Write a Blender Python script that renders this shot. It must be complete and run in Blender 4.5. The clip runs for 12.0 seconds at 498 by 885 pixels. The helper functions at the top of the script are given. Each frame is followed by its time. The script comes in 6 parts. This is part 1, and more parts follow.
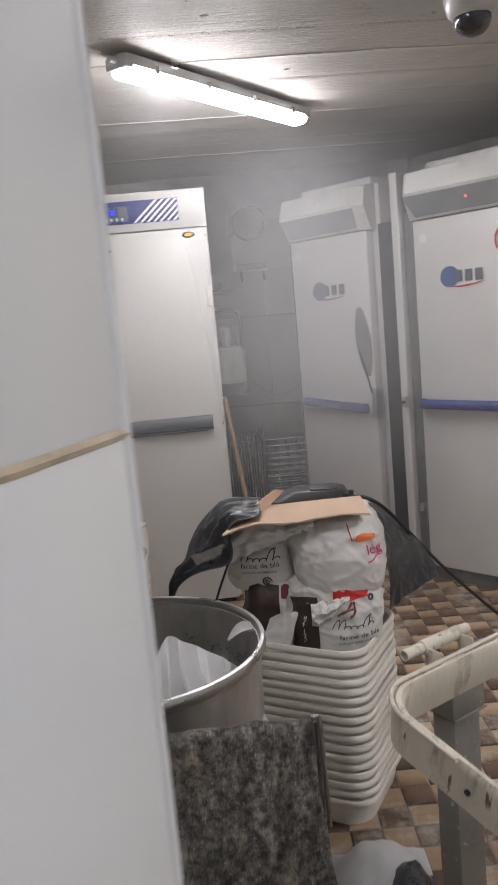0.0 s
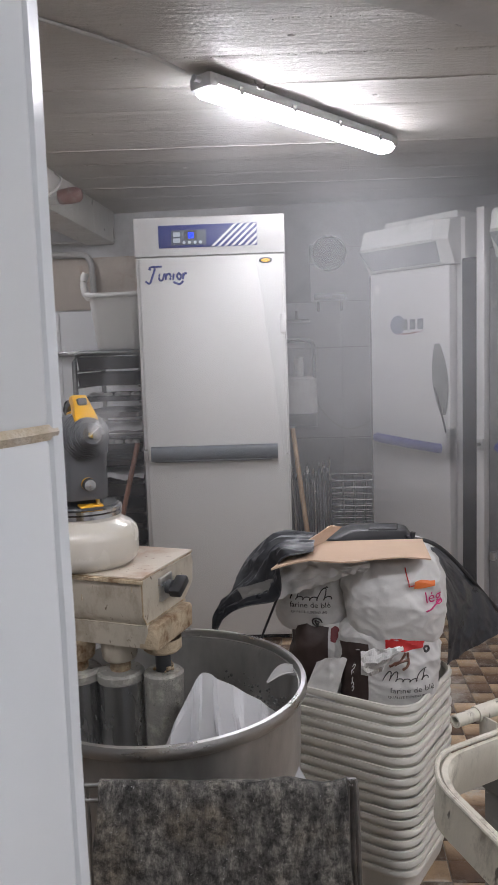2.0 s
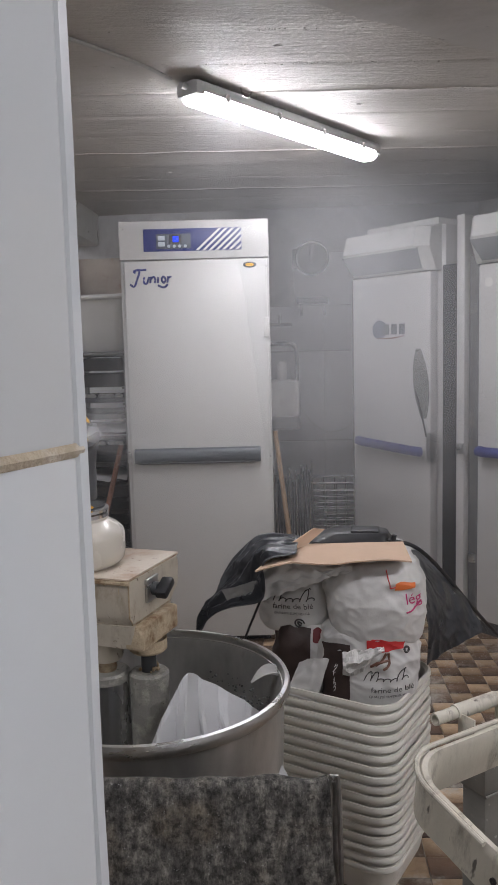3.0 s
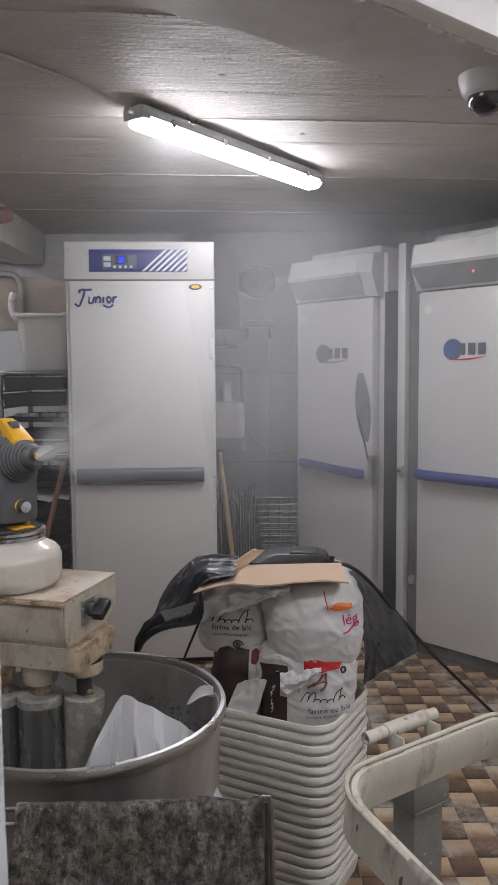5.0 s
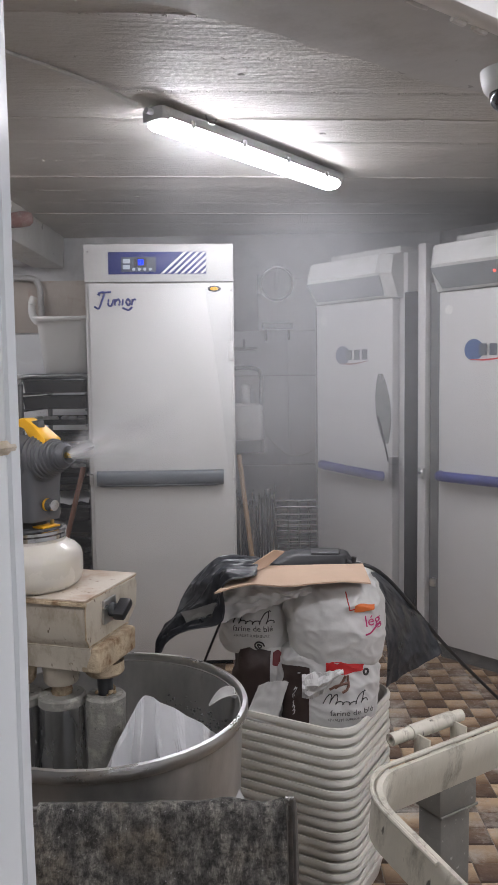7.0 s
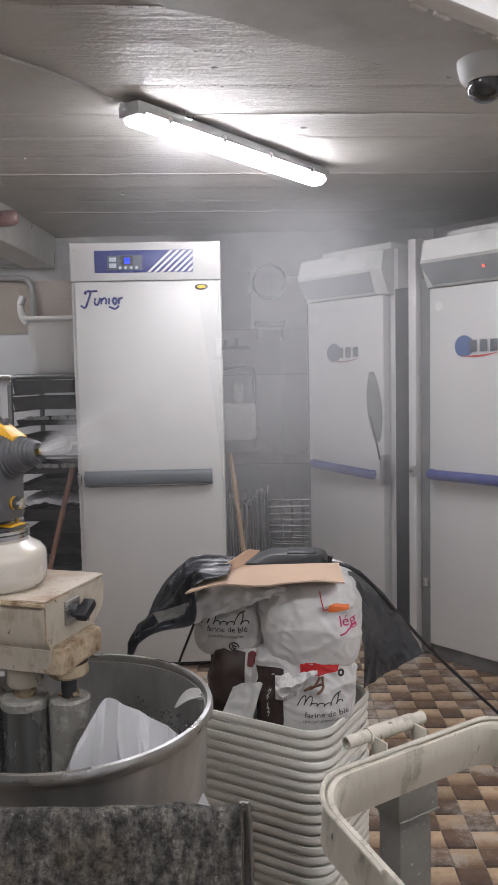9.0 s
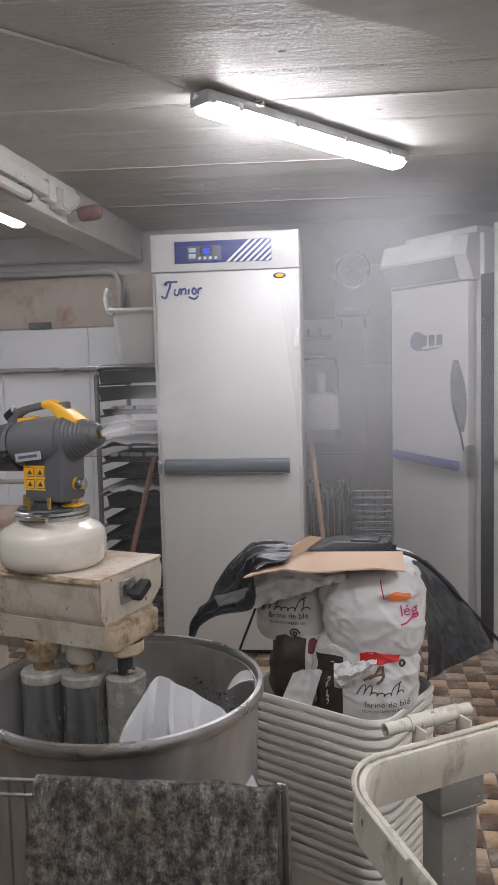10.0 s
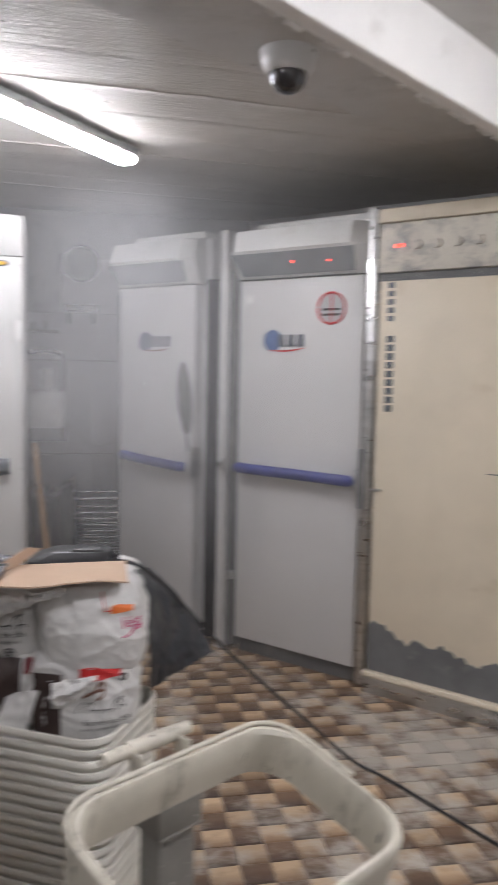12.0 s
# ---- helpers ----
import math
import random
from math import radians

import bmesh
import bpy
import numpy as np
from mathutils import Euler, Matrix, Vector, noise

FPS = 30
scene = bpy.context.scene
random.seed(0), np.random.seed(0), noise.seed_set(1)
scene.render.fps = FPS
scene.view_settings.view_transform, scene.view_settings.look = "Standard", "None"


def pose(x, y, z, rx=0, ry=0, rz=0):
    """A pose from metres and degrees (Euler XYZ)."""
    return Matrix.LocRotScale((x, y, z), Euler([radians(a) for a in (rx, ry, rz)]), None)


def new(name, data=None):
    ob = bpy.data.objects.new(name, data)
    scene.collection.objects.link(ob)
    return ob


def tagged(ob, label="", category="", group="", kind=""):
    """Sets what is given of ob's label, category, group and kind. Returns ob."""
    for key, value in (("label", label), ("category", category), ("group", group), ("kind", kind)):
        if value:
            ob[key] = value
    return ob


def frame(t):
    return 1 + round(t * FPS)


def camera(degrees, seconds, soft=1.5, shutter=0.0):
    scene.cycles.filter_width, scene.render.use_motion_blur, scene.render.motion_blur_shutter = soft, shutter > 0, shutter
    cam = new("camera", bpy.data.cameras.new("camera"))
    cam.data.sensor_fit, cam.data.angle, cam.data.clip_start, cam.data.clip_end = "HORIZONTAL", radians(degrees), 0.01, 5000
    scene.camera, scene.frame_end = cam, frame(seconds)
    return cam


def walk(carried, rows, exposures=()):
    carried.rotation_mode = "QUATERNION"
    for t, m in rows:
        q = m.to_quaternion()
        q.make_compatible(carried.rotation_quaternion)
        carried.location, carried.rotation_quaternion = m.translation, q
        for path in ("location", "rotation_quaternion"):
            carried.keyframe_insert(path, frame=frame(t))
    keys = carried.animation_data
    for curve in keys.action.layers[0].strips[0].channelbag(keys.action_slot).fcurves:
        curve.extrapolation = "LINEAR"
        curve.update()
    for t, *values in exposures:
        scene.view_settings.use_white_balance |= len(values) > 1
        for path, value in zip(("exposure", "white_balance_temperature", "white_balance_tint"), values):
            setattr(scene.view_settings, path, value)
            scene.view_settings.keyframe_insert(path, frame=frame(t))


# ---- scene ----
cam = camera(35.5, 12.0, shutter=0.35)
METRES, EYE, TILT, LEAN, TURN = 0.8, 1.42, 0.0, 0.0, 0.0
ROWS = [
    (0.0, 0.0, 0.0, 0.0, -0.82, -9.12, 5.12),
    (0.5, 0.1281, 0.1155, 0.0025, 2.83, -7.73, 4.63),
    (1.0, 0.14, 0.1159, -0.0126, 3.03, -6.89, 3.99),
    (1.5, 0.0836, 0.1357, -0.0321, 3.79, -6.58, 2.7),
    (2.0, 0.0453, 0.12, -0.0291, 5.04, -6.45, 1.91),
    (2.5, 0.0362, 0.1, -0.0224, 4.63, -6.48, 1.59),
    (4.5, 0.039, 0.0476, -0.0084, 0.33, -5.29, 1.04),
    (5.0, 0.0618, 0.0619, -0.0128, -0.07, -4.91, 0.46),
    (5.5, 0.0797, 0.08, -0.0193, 0.05, -4.87, 0.78),
    (6.0, 0.0702, 0.0784, -0.0233, 0.36, -4.8, 1.0),
    (6.5, 0.0529, 0.0756, -0.0271, 0.95, -4.67, 0.85),
    (8.5, 0.0762, 0.0965, -0.0324, 1.5, -4.49, 0.72),
    (9.0, 0.1693, 0.1173, -0.0435, 1.84, -4.52, 1.16),
    (9.5, 0.2631, 0.123, -0.0619, 5.15, -4.63, 1.17),
    (10.0, 0.286, 0.1326, -0.0719, 9.03, -4.85, 1.41),
    (10.5, 0.2882, 0.1508, -0.076, 9.93, -4.93, 1.01),
    (11.0, 0.2433, 0.2218, -0.0801, 10.2, -5.01, 0.99),
    (11.5, 0.1995, 0.2564, -0.0831, 4.95, -5.36, 0.58),
    (12.0, 0.302, 0.227, -0.0458, -10.58, -5.26, -1.16),
]
walk(cam, [(t, pose(0, 0, EYE, TILT, LEAN, TURN) @ pose(METRES * x, METRES * y, METRES * z, 90 + pitch, roll, yaw)) for t, x, y, z, yaw, pitch, roll in ROWS],
     [(0.0, 0.67, 6620, 15), (0.5, 0.59, 6600, 15), (1.0, 0.66, 6560, 15), (2.0, 0.74, 6300, 15), (2.5, 0.57, 6340, 15), (4.5, 0.51, 6350, 15), (5.0, 0.50, 6340, 15), (5.5, 0.63, 6300, 15), (6.5, 0.70, 6280, 15), (8.5, 0.77, 6320, 15), (9.5, 0.81, 6400, 15), (11.0, 0.83, 6180, 15), (12.0, 0.80, 6380, 15)])

# ---- light ----
world = bpy.data.worlds.new("world")
scene.world = world
world.use_nodes = True
world.node_tree.nodes["Background"].inputs[0].default_value = (0.5, 0.52, 0.55, 1)
world.node_tree.nodes["Background"].inputs[1].default_value = 0.02
TUBE_GLOW = 37.0
CEIL = 2.29


# ---- materials ----
def nodes_of(name):
    m = bpy.data.materials.new(name)
    m.use_nodes = True
    nt = m.node_tree
    nt.nodes.clear()
    out = nt.nodes.new("ShaderNodeOutputMaterial")
    return m, nt, out


def ramp(nt, src, stops, curve="LINEAR"):
    r = nt.nodes.new("ShaderNodeValToRGB")
    r.color_ramp.interpolation = curve
    while len(r.color_ramp.elements) < len(stops):
        r.color_ramp.elements.new(0.5)
    for e, (p, c) in zip(r.color_ramp.elements, stops):
        e.position = p
        e.color = (*c, 1) if len(c) == 3 else c
    nt.links.new(src, r.inputs[0])
    return r.outputs[0]


def noise_of(nt, vec, scale, detail=5.0, rough=0.6):
    n = nt.nodes.new("ShaderNodeTexNoise")
    n.inputs["Scale"].default_value = scale
    n.inputs["Detail"].default_value = detail
    n.inputs["Roughness"].default_value = rough
    nt.links.new(vec, n.inputs["Vector"])
    return n.outputs["Fac"]


def mixed(nt, fac, a, b, blend="MIX"):
    m = nt.nodes.new("ShaderNodeMix")
    m.data_type = "RGBA"
    m.blend_type = blend
    for sock, v in ((m.inputs[0], fac), (m.inputs[6], a), (m.inputs[7], b)):
        if isinstance(v, (int, float)):
            sock.default_value = v
        elif isinstance(v, tuple):
            sock.default_value = (*v, 1)
        else:
            nt.links.new(v, sock)
    return m.outputs[2]


def surface(name, color, rough=0.6, metal=0.0, vary=0.12, scale=6.0, dirt_sheen=None, dirt_sheen_at=(0.55, 0.75), dirt_sheen_scale=9.0,
            bump=0.15, bump_scale=60.0, stretch=(1, 1, 1), spots=None, spot_at=(0.66, 0.72), spot_scale=60.0, coat=0.0,
            subsurface=0.0, tone=0.0):
    """A painted, plastic, metal or dusty surface: a base colour that varies broadly, dirt and painted sheen in patches,
    small spots, fine relief.
    """
    m, nt, out = nodes_of(name)
    b = nt.nodes.new("ShaderNodeBsdfPrincipled")
    nt.links.new(b.outputs[0], out.inputs[0])
    tc = nt.nodes.new("ShaderNodeTexCoord")
    mp = nt.nodes.new("ShaderNodeMapping")
    mp.inputs["Scale"].default_value = stretch
    nt.links.new(tc.outputs["Object"], mp.inputs[0])
    vec = mp.outputs[0]
    lo = tuple(c * (1 - vary) for c in color)
    hi = tuple(min(1, c * (1 + vary)) for c in color)
    col = ramp(nt, noise_of(nt, vec, scale), [(0.3, lo), (0.7, hi)])
    rgh = None
    if dirt_sheen:
        f = ramp(nt, noise_of(nt, vec, dirt_sheen_scale, 8, 0.68), [(dirt_sheen_at[0], (0, 0, 0)), (dirt_sheen_at[1], (1, 1, 1))])
        col = mixed(nt, f, col, dirt_sheen)
    if spots:
        f = ramp(nt, noise_of(nt, vec, spot_scale, 3, 0.5), [(spot_at[0], (0, 0, 0)), (spot_at[1], (1, 1, 1))])
        col = mixed(nt, f, col, spots)
    if tone:
        oi = nt.nodes.new("ShaderNodeObjectInfo")
        k = ramp(nt, oi.outputs["Random"], [(0, (1 - tone,) * 3), (1, (1, 1, 1))])
        col = mixed(nt, 1.0, col, k, "MULTIPLY")
    nt.links.new(col, b.inputs["Base Color"])
    b.inputs["Metallic"].default_value = metal
    rgh = ramp(nt, noise_of(nt, vec, scale * 2.3, 6), [(0.3, (max(0.02, rough - 0.1),) * 3), (0.7, (min(1, rough + 0.1),) * 3)])
    nt.links.new(rgh, b.inputs["Roughness"])
    if coat:
        b.inputs["Coat Weight"].default_value = coat
    if subsurface:
        b.inputs["Subsurface Weight"].default_value = subsurface
        b.inputs["Subsurface Radius"].default_value = (0.02, 0.02, 0.015)
    if bump:
        bp = nt.nodes.new("ShaderNodeBump")
        bp.inputs["Strength"].default_value = bump
        bp.inputs["Distance"].default_value = 0.01
        nt.links.new(noise_of(nt, vec, bump_scale, 6, 0.6), bp.inputs["Height"])
        nt.links.new(bp.outputs[0], b.inputs["Normal"])
    return m


def glow(name, color, strength):
    m, nt, out = nodes_of(name)
    e = nt.nodes.new("ShaderNodeEmission")
    e.inputs[0].default_value = (*color, 1)
    e.inputs[1].default_value = strength
    nt.links.new(e.outputs[0], out.inputs[0])
    return m


def mist_material(name, density, scale, squash=(1, 1, 1), edge=(0.25, 1.0)):
    """Thin drifting water mist: mostly clear, whitish, patchy, thinning out to nothing at its rim."""
    m, nt, out = nodes_of(name)
    tc = nt.nodes.new("ShaderNodeTexCoord")
    mp = nt.nodes.new("ShaderNodeMapping")
    mp.inputs["Scale"].default_value = squash
    nt.links.new(tc.outputs["Object"], mp.inputs[0])
    ln = nt.nodes.new("ShaderNodeVectorMath")
    ln.operation = "LENGTH"
    nt.links.new(mp.outputs[0], ln.inputs[0])
    fall = ramp(nt, ln.outputs["Value"], [(edge[0], (1, 1, 1)), (edge[1], (0, 0, 0))], "EASE")
    wisps = ramp(nt, noise_of(nt, tc.outputs["Object"], scale, 4, 0.55), [(0.2, (0.45,) * 3), (0.8, (1, 1, 1))], "EASE")
    f = mixed(nt, 1.0, fall, wisps, "MULTIPLY")
    f = mixed(nt, 1.0, f, (density,) * 3, "MULTIPLY")
    clear = nt.nodes.new("ShaderNodeBsdfTransparent")
    dif = nt.nodes.new("ShaderNodeBsdfDiffuse")
    dif.inputs[0].default_value = (0.96, 0.965, 0.98, 1)
    tl = nt.nodes.new("ShaderNodeBsdfTranslucent")
    tl.inputs[0].default_value = (0.96, 0.965, 0.98, 1)
    both = nt.nodes.new("ShaderNodeMixShader")
    both.inputs[0].default_value = 0.2
    nt.links.new(dif.outputs[0], both.inputs[1])
    nt.links.new(tl.outputs[0], both.inputs[2])
    mx = nt.nodes.new("ShaderNodeMixShader")
    nt.links.new(f, mx.inputs[0])
    nt.links.new(clear.outputs[0], mx.inputs[1])
    nt.links.new(both.outputs[0], mx.inputs[2])
    nt.links.new(mx.outputs[0], out.inputs[0])
    return m


def glass(name, color, rough=0.05):
    m, nt, out = nodes_of(name)
    b = nt.nodes.new("ShaderNodeBsdfPrincipled")
    b.inputs["Base Color"].default_value = (*color, 1)
    b.inputs["Roughness"].default_value = rough
    b.inputs["Coat Weight"].default_value = 1.0
    nt.links.new(b.outputs[0], out.inputs[0])
    return m


M = {}
M["cabinet_white"] = surface("cabinet_white", (0.475, 0.468, 0.452), 0.38, vary=0.03, bump=0.02, scale=2.0, dirt_sheen=(0.41, 0.40, 0.37), dirt_sheen_at=(0.66, 0.85), dirt_sheen_scale=3.0)
M["bcr_white"] = surface("bcr_white", (0.54, 0.53, 0.52), 0.42, vary=0.04, bump=0.03, scale=2.5, dirt_sheen=(0.50, 0.48, 0.44), dirt_sheen_at=(0.62, 0.85), dirt_sheen_scale=4.0)
M["hood"] = surface("hood", (0.60, 0.60, 0.58), 0.5, vary=0.06, bump=0.03, dirt_sheen=(0.42, 0.41, 0.38), dirt_sheen_at=(0.55, 0.8), dirt_sheen_scale=5.0)
M["hood_panel"] = surface("hood_panel", (0.25, 0.26, 0.27), 0.35, vary=0.15, scale=8, bump=0.02)
M["blue_bar"] = surface("blue_bar", (0.035, 0.045, 0.19), 0.45, vary=0.2, dirt_sheen=(0.25, 0.26, 0.35), dirt_sheen_at=(0.58, 0.75), dirt_sheen_scale=25, bump=0.05)
M["grey_bar"] = surface("grey_bar", (0.09, 0.10, 0.11), 0.45, vary=0.15, dirt_sheen=(0.2, 0.2, 0.2), dirt_sheen_at=(0.6, 0.8), dirt_sheen_scale=20, bump=0.04)
M["navy"] = surface("navy", (0.04, 0.05, 0.17), 0.35, vary=0.05, bump=0.0)
M["logo_grey"] = surface("logo_grey", (0.10, 0.11, 0.13), 0.5, vary=0.1, bump=0.0)
M["logo_blue"] = surface("logo_blue", (0.06, 0.11, 0.25), 0.5, vary=0.2, bump=0.0)
# logo blue greyed by haze painted into it, for the veiled cabinet
M["logo_faded"] = surface("logo_faded", (0.13, 0.15, 0.20), 0.5, vary=0.2, bump=0.0)
M["red"] = surface("red", (0.55, 0.03, 0.03), 0.5, vary=0.1, bump=0.0)
M["dark_red"] = surface("dark_red", (0.16, 0.02, 0.025), 0.5, vary=0.1, bump=0.0)
M["orange"] = surface("orange", (0.8, 0.20, 0.05), 0.5, vary=0.1, bump=0.0)
M["magenta"] = surface("magenta", (0.50, 0.02, 0.14), 0.5, vary=0.1, bump=0.0)
M["yellow"] = surface("yellow", (0.80, 0.42, 0.02), 0.4, vary=0.06, bump=0.02, dirt_sheen=(0.5, 0.28, 0.04), dirt_sheen_at=(0.65, 0.8), dirt_sheen_scale=30)
M["cream"] = surface("cream", (0.67, 0.585, 0.455), 0.5, vary=0.05, bump=0.04, dirt_sheen=(0.48, 0.38, 0.25), dirt_sheen_at=(0.6, 0.85), dirt_sheen_scale=5)
M["cream_worn"] = surface("cream_worn", (0.60, 0.56, 0.48), 0.55, vary=0.08, bump=0.08, dirt_sheen=(0.33, 0.31, 0.29), dirt_sheen_at=(0.5, 0.6), dirt_sheen_scale=9)
M["steel"] = surface("steel", (0.58, 0.58, 0.57), 0.32, metal=1.0, vary=0.12, scale=4, bump=0.05, bump_scale=40, dirt_sheen=(0.34, 0.33, 0.31), dirt_sheen_at=(0.5, 0.8), dirt_sheen_scale=7, stretch=(1, 1, 4))
M["bowl_steel"] = surface("bowl_steel", (0.42, 0.41, 0.39), 0.38, metal=0.65, vary=0.35, scale=6, bump=0.06, bump_scale=30, dirt_sheen=(0.30, 0.28, 0.25), dirt_sheen_at=(0.60, 0.8), dirt_sheen_scale=16, stretch=(1, 1, 0.5))
M["roller_steel"] = surface("roller_steel", (0.56, 0.56, 0.555), 0.27, metal=0.95, vary=0.12, scale=6, bump=0.06, bump_scale=40, dirt_sheen=(0.45, 0.44, 0.41), dirt_sheen_at=(0.55, 0.8), dirt_sheen_scale=14, stretch=(1, 1, 0.3))
M["chrome"] = surface("chrome", (0.6, 0.6, 0.6), 0.15, metal=1.0, vary=0.06, bump=0.02)
M["rack_metal"] = surface("rack_metal", (0.20, 0.20, 0.20), 0.42, metal=0.8, vary=0.15, bump=0.05)
M["rack_wire"] = surface("rack_wire", (0.26, 0.25, 0.235), 0.5, metal=0.7, vary=0.25, scale=30, bump=0.05)
M["tray_dark"] = surface("tray_dark", (0.045, 0.045, 0.047), 0.55, metal=0.3, vary=0.2, bump=0.05, dirt_sheen=(0.15, 0.15, 0.15), dirt_sheen_at=(0.62, 0.8), dirt_sheen_scale=18)
M["dusty_roller"] = surface("dusty_roller", (0.30, 0.29, 0.26), 0.75, metal=0.2, vary=0.15, bump=0.4, bump_scale=120, dirt_sheen=(0.46, 0.44, 0.38), dirt_sheen_at=(0.5, 0.65), dirt_sheen_scale=30, spots=(0.12, 0.11, 0.1), spot_scale=90)
M["black"] = surface("black", (0.018, 0.018, 0.02), 0.45, vary=0.2, bump=0.04)
# lifted base and grey patches paint the sheen of the plastic
M["black_bag"] = surface("black_bag", (0.030, 0.032, 0.037), 0.34, vary=0.3, bump=0.25, bump_scale=26, dirt_sheen=(0.09, 0.09, 0.092), dirt_sheen_at=(0.55, 0.75), dirt_sheen_scale=14)
# black plastic's sheen put into a paler base colour
M["grey_film"] = surface("grey_film", (0.22, 0.215, 0.205), 0.45, vary=0.2, bump=0.15, bump_scale=30)
M["dark_gap"] = surface("dark_gap", (0.02, 0.02, 0.022), 0.8, vary=0.2)
M["rubber_grey"] = surface("rubber_grey", (0.14, 0.14, 0.14), 0.7, vary=0.2, dirt_sheen=(0.25, 0.24, 0.22), dirt_sheen_at=(0.55, 0.75))
M["machine_paint"] = surface("machine_paint", (0.53, 0.475, 0.385), 0.5, vary=0.12, scale=5, bump=0.12, bump_scale=80, dirt_sheen=(0.30, 0.235, 0.16), dirt_sheen_at=(0.50, 0.70), dirt_sheen_scale=13, spots=(0.14, 0.10, 0.07), spot_scale=85, spot_at=(0.65, 0.72), stretch=(1, 1, 0.6))
M["machine_top"] = surface("machine_top", (0.52, 0.455, 0.375), 0.5, vary=0.12, scale=5, bump=0.1, bump_scale=80, dirt_sheen=(0.36, 0.24, 0.16), dirt_sheen_at=(0.44, 0.66), dirt_sheen_scale=9, spots=(0.18, 0.11, 0.07), spot_scale=80, spot_at=(0.64, 0.74))
M["rusty"] = surface("rusty", (0.50, 0.40, 0.27), 0.75, vary=0.25, scale=12, bump=0.5, bump_scale=90, dirt_sheen=(0.20, 0.11, 0.05), dirt_sheen_at=(0.45, 0.65), dirt_sheen_scale=22)
M["jar"] = surface("jar", (0.63, 0.59, 0.515), 0.22, vary=0.03, bump=0.0, subsurface=0.25, coat=0.3)
M["fogger_grey"] = surface("fogger_grey", (0.115, 0.117, 0.122), 0.5, vary=0.08, bump=0.03, dirt_sheen=(0.2, 0.2, 0.19), dirt_sheen_at=(0.64, 0.82), dirt_sheen_scale=18)
M["fogger_dark"] = surface("fogger_dark", (0.05, 0.052, 0.055), 0.5, vary=0.1, bump=0.02)
M["brass"] = surface("brass", (0.62, 0.44, 0.15), 0.3, metal=1.0, vary=0.1, bump=0.02)
M["sticker"] = surface("sticker", (0.42, 0.46, 0.49), 0.4, vary=0.06, bump=0.0)
M["sack"] = surface("sack", (0.61, 0.60, 0.58), 0.45, vary=0.05, bump=0.16, bump_scale=24, dirt_sheen=(0.52, 0.51, 0.49), dirt_sheen_at=(0.6, 0.8), dirt_sheen_scale=10)
M["paper"] = surface("paper", (0.45, 0.45, 0.455), 0.7, vary=0.04, bump=0.1, bump_scale=25)
M["sack_brown"] = surface("sack_brown", (0.045, 0.028, 0.024), 0.55, vary=0.2, bump=0.2, bump_scale=30)
M["cardboard"] = surface("cardboard", (0.56, 0.40, 0.285), 0.8, vary=0.06, bump=0.06, bump_scale=60)
M["ink"] = surface("ink", (0.05, 0.045, 0.045), 0.7, vary=0.1, bump=0.0)
M["crate"] = surface("crate", (0.76, 0.735, 0.665), 0.45, vary=0.05, tone=0.12, bump=0.05, dirt_sheen=(0.42, 0.39, 0.33), dirt_sheen_at=(0.6, 0.78), dirt_sheen_scale=14)
M["tub_white"] = surface("tub_white", (0.66, 0.65, 0.62), 0.4, vary=0.05, bump=0.03)
M["ring"] = surface("ring", (0.56, 0.525, 0.44), 0.5, vary=0.08, bump=0.1, bump_scale=50, dirt_sheen=(0.25, 0.225, 0.18), dirt_sheen_at=(0.53, 0.70), dirt_sheen_scale=10, spots=(0.11, 0.095, 0.08), spot_scale=24, spot_at=(0.67, 0.73), stretch=(2.4, 2.4, 0.8))
M["post"] = surface("post", (0.22, 0.21, 0.19), 0.5, metal=0.35, vary=0.15, bump=0.1, dirt_sheen=(0.33, 0.31, 0.27), dirt_sheen_at=(0.55, 0.75), dirt_sheen_scale=14, spots=(0.42, 0.40, 0.36), spot_scale=70)
M["wood"] = surface("wood", (0.42, 0.27, 0.15), 0.6, vary=0.15, bump=0.1, stretch=(6, 6, 1))
M["wood_dark"] = surface("wood_dark", (0.22, 0.11, 0.075), 0.6, vary=0.15, bump=0.1, stretch=(6, 6, 1))
M["wood_worn"] = surface("wood_worn", (0.36, 0.27, 0.205), 0.6, vary=0.15, bump=0.1, dirt_sheen=(0.22, 0.16, 0.12), dirt_sheen_at=(0.5, 0.7), dirt_sheen_scale=6, stretch=(1, 6, 6))
M["stain"] = surface("stain", (0.17, 0.175, 0.17), 0.7, vary=0.3, scale=18, bump=0.1, dirt_sheen=(0.30, 0.30, 0.29), dirt_sheen_at=(0.54, 0.68), dirt_sheen_scale=30)
M["beam_white"] = surface("beam_white", (0.84, 0.82, 0.79), 0.45, vary=0.04, scale=4, bump=0.1, bump_scale=12, dirt_sheen=(0.66, 0.64, 0.60), dirt_sheen_at=(0.6, 0.8), dirt_sheen_scale=5)
# red with the room's haze mixed into the colour as grey
M["dusty_red"] = surface("dusty_red", (0.24, 0.14, 0.125), 0.5, vary=0.2, bump=0.05, dirt_sheen=(0.3, 0.27, 0.26), dirt_sheen_at=(0.5, 0.7), dirt_sheen_scale=30)
M["wall_panel"] = surface("wall_panel", (0.84, 0.845, 0.85), 0.4, vary=0.04, scale=2, bump=0.03, dirt_sheen=(0.76, 0.76, 0.755), dirt_sheen_at=(0.58, 0.85), dirt_sheen_scale=3)
M["wall_tile"] = surface("wall_tile", (0.66, 0.66, 0.65), 0.22, vary=0.03, scale=2, bump=0.01)
M["near_tile"] = surface("near_tile", (0.60, 0.62, 0.63), 0.14, vary=0.015, scale=3, bump=0.006, bump_scale=8)
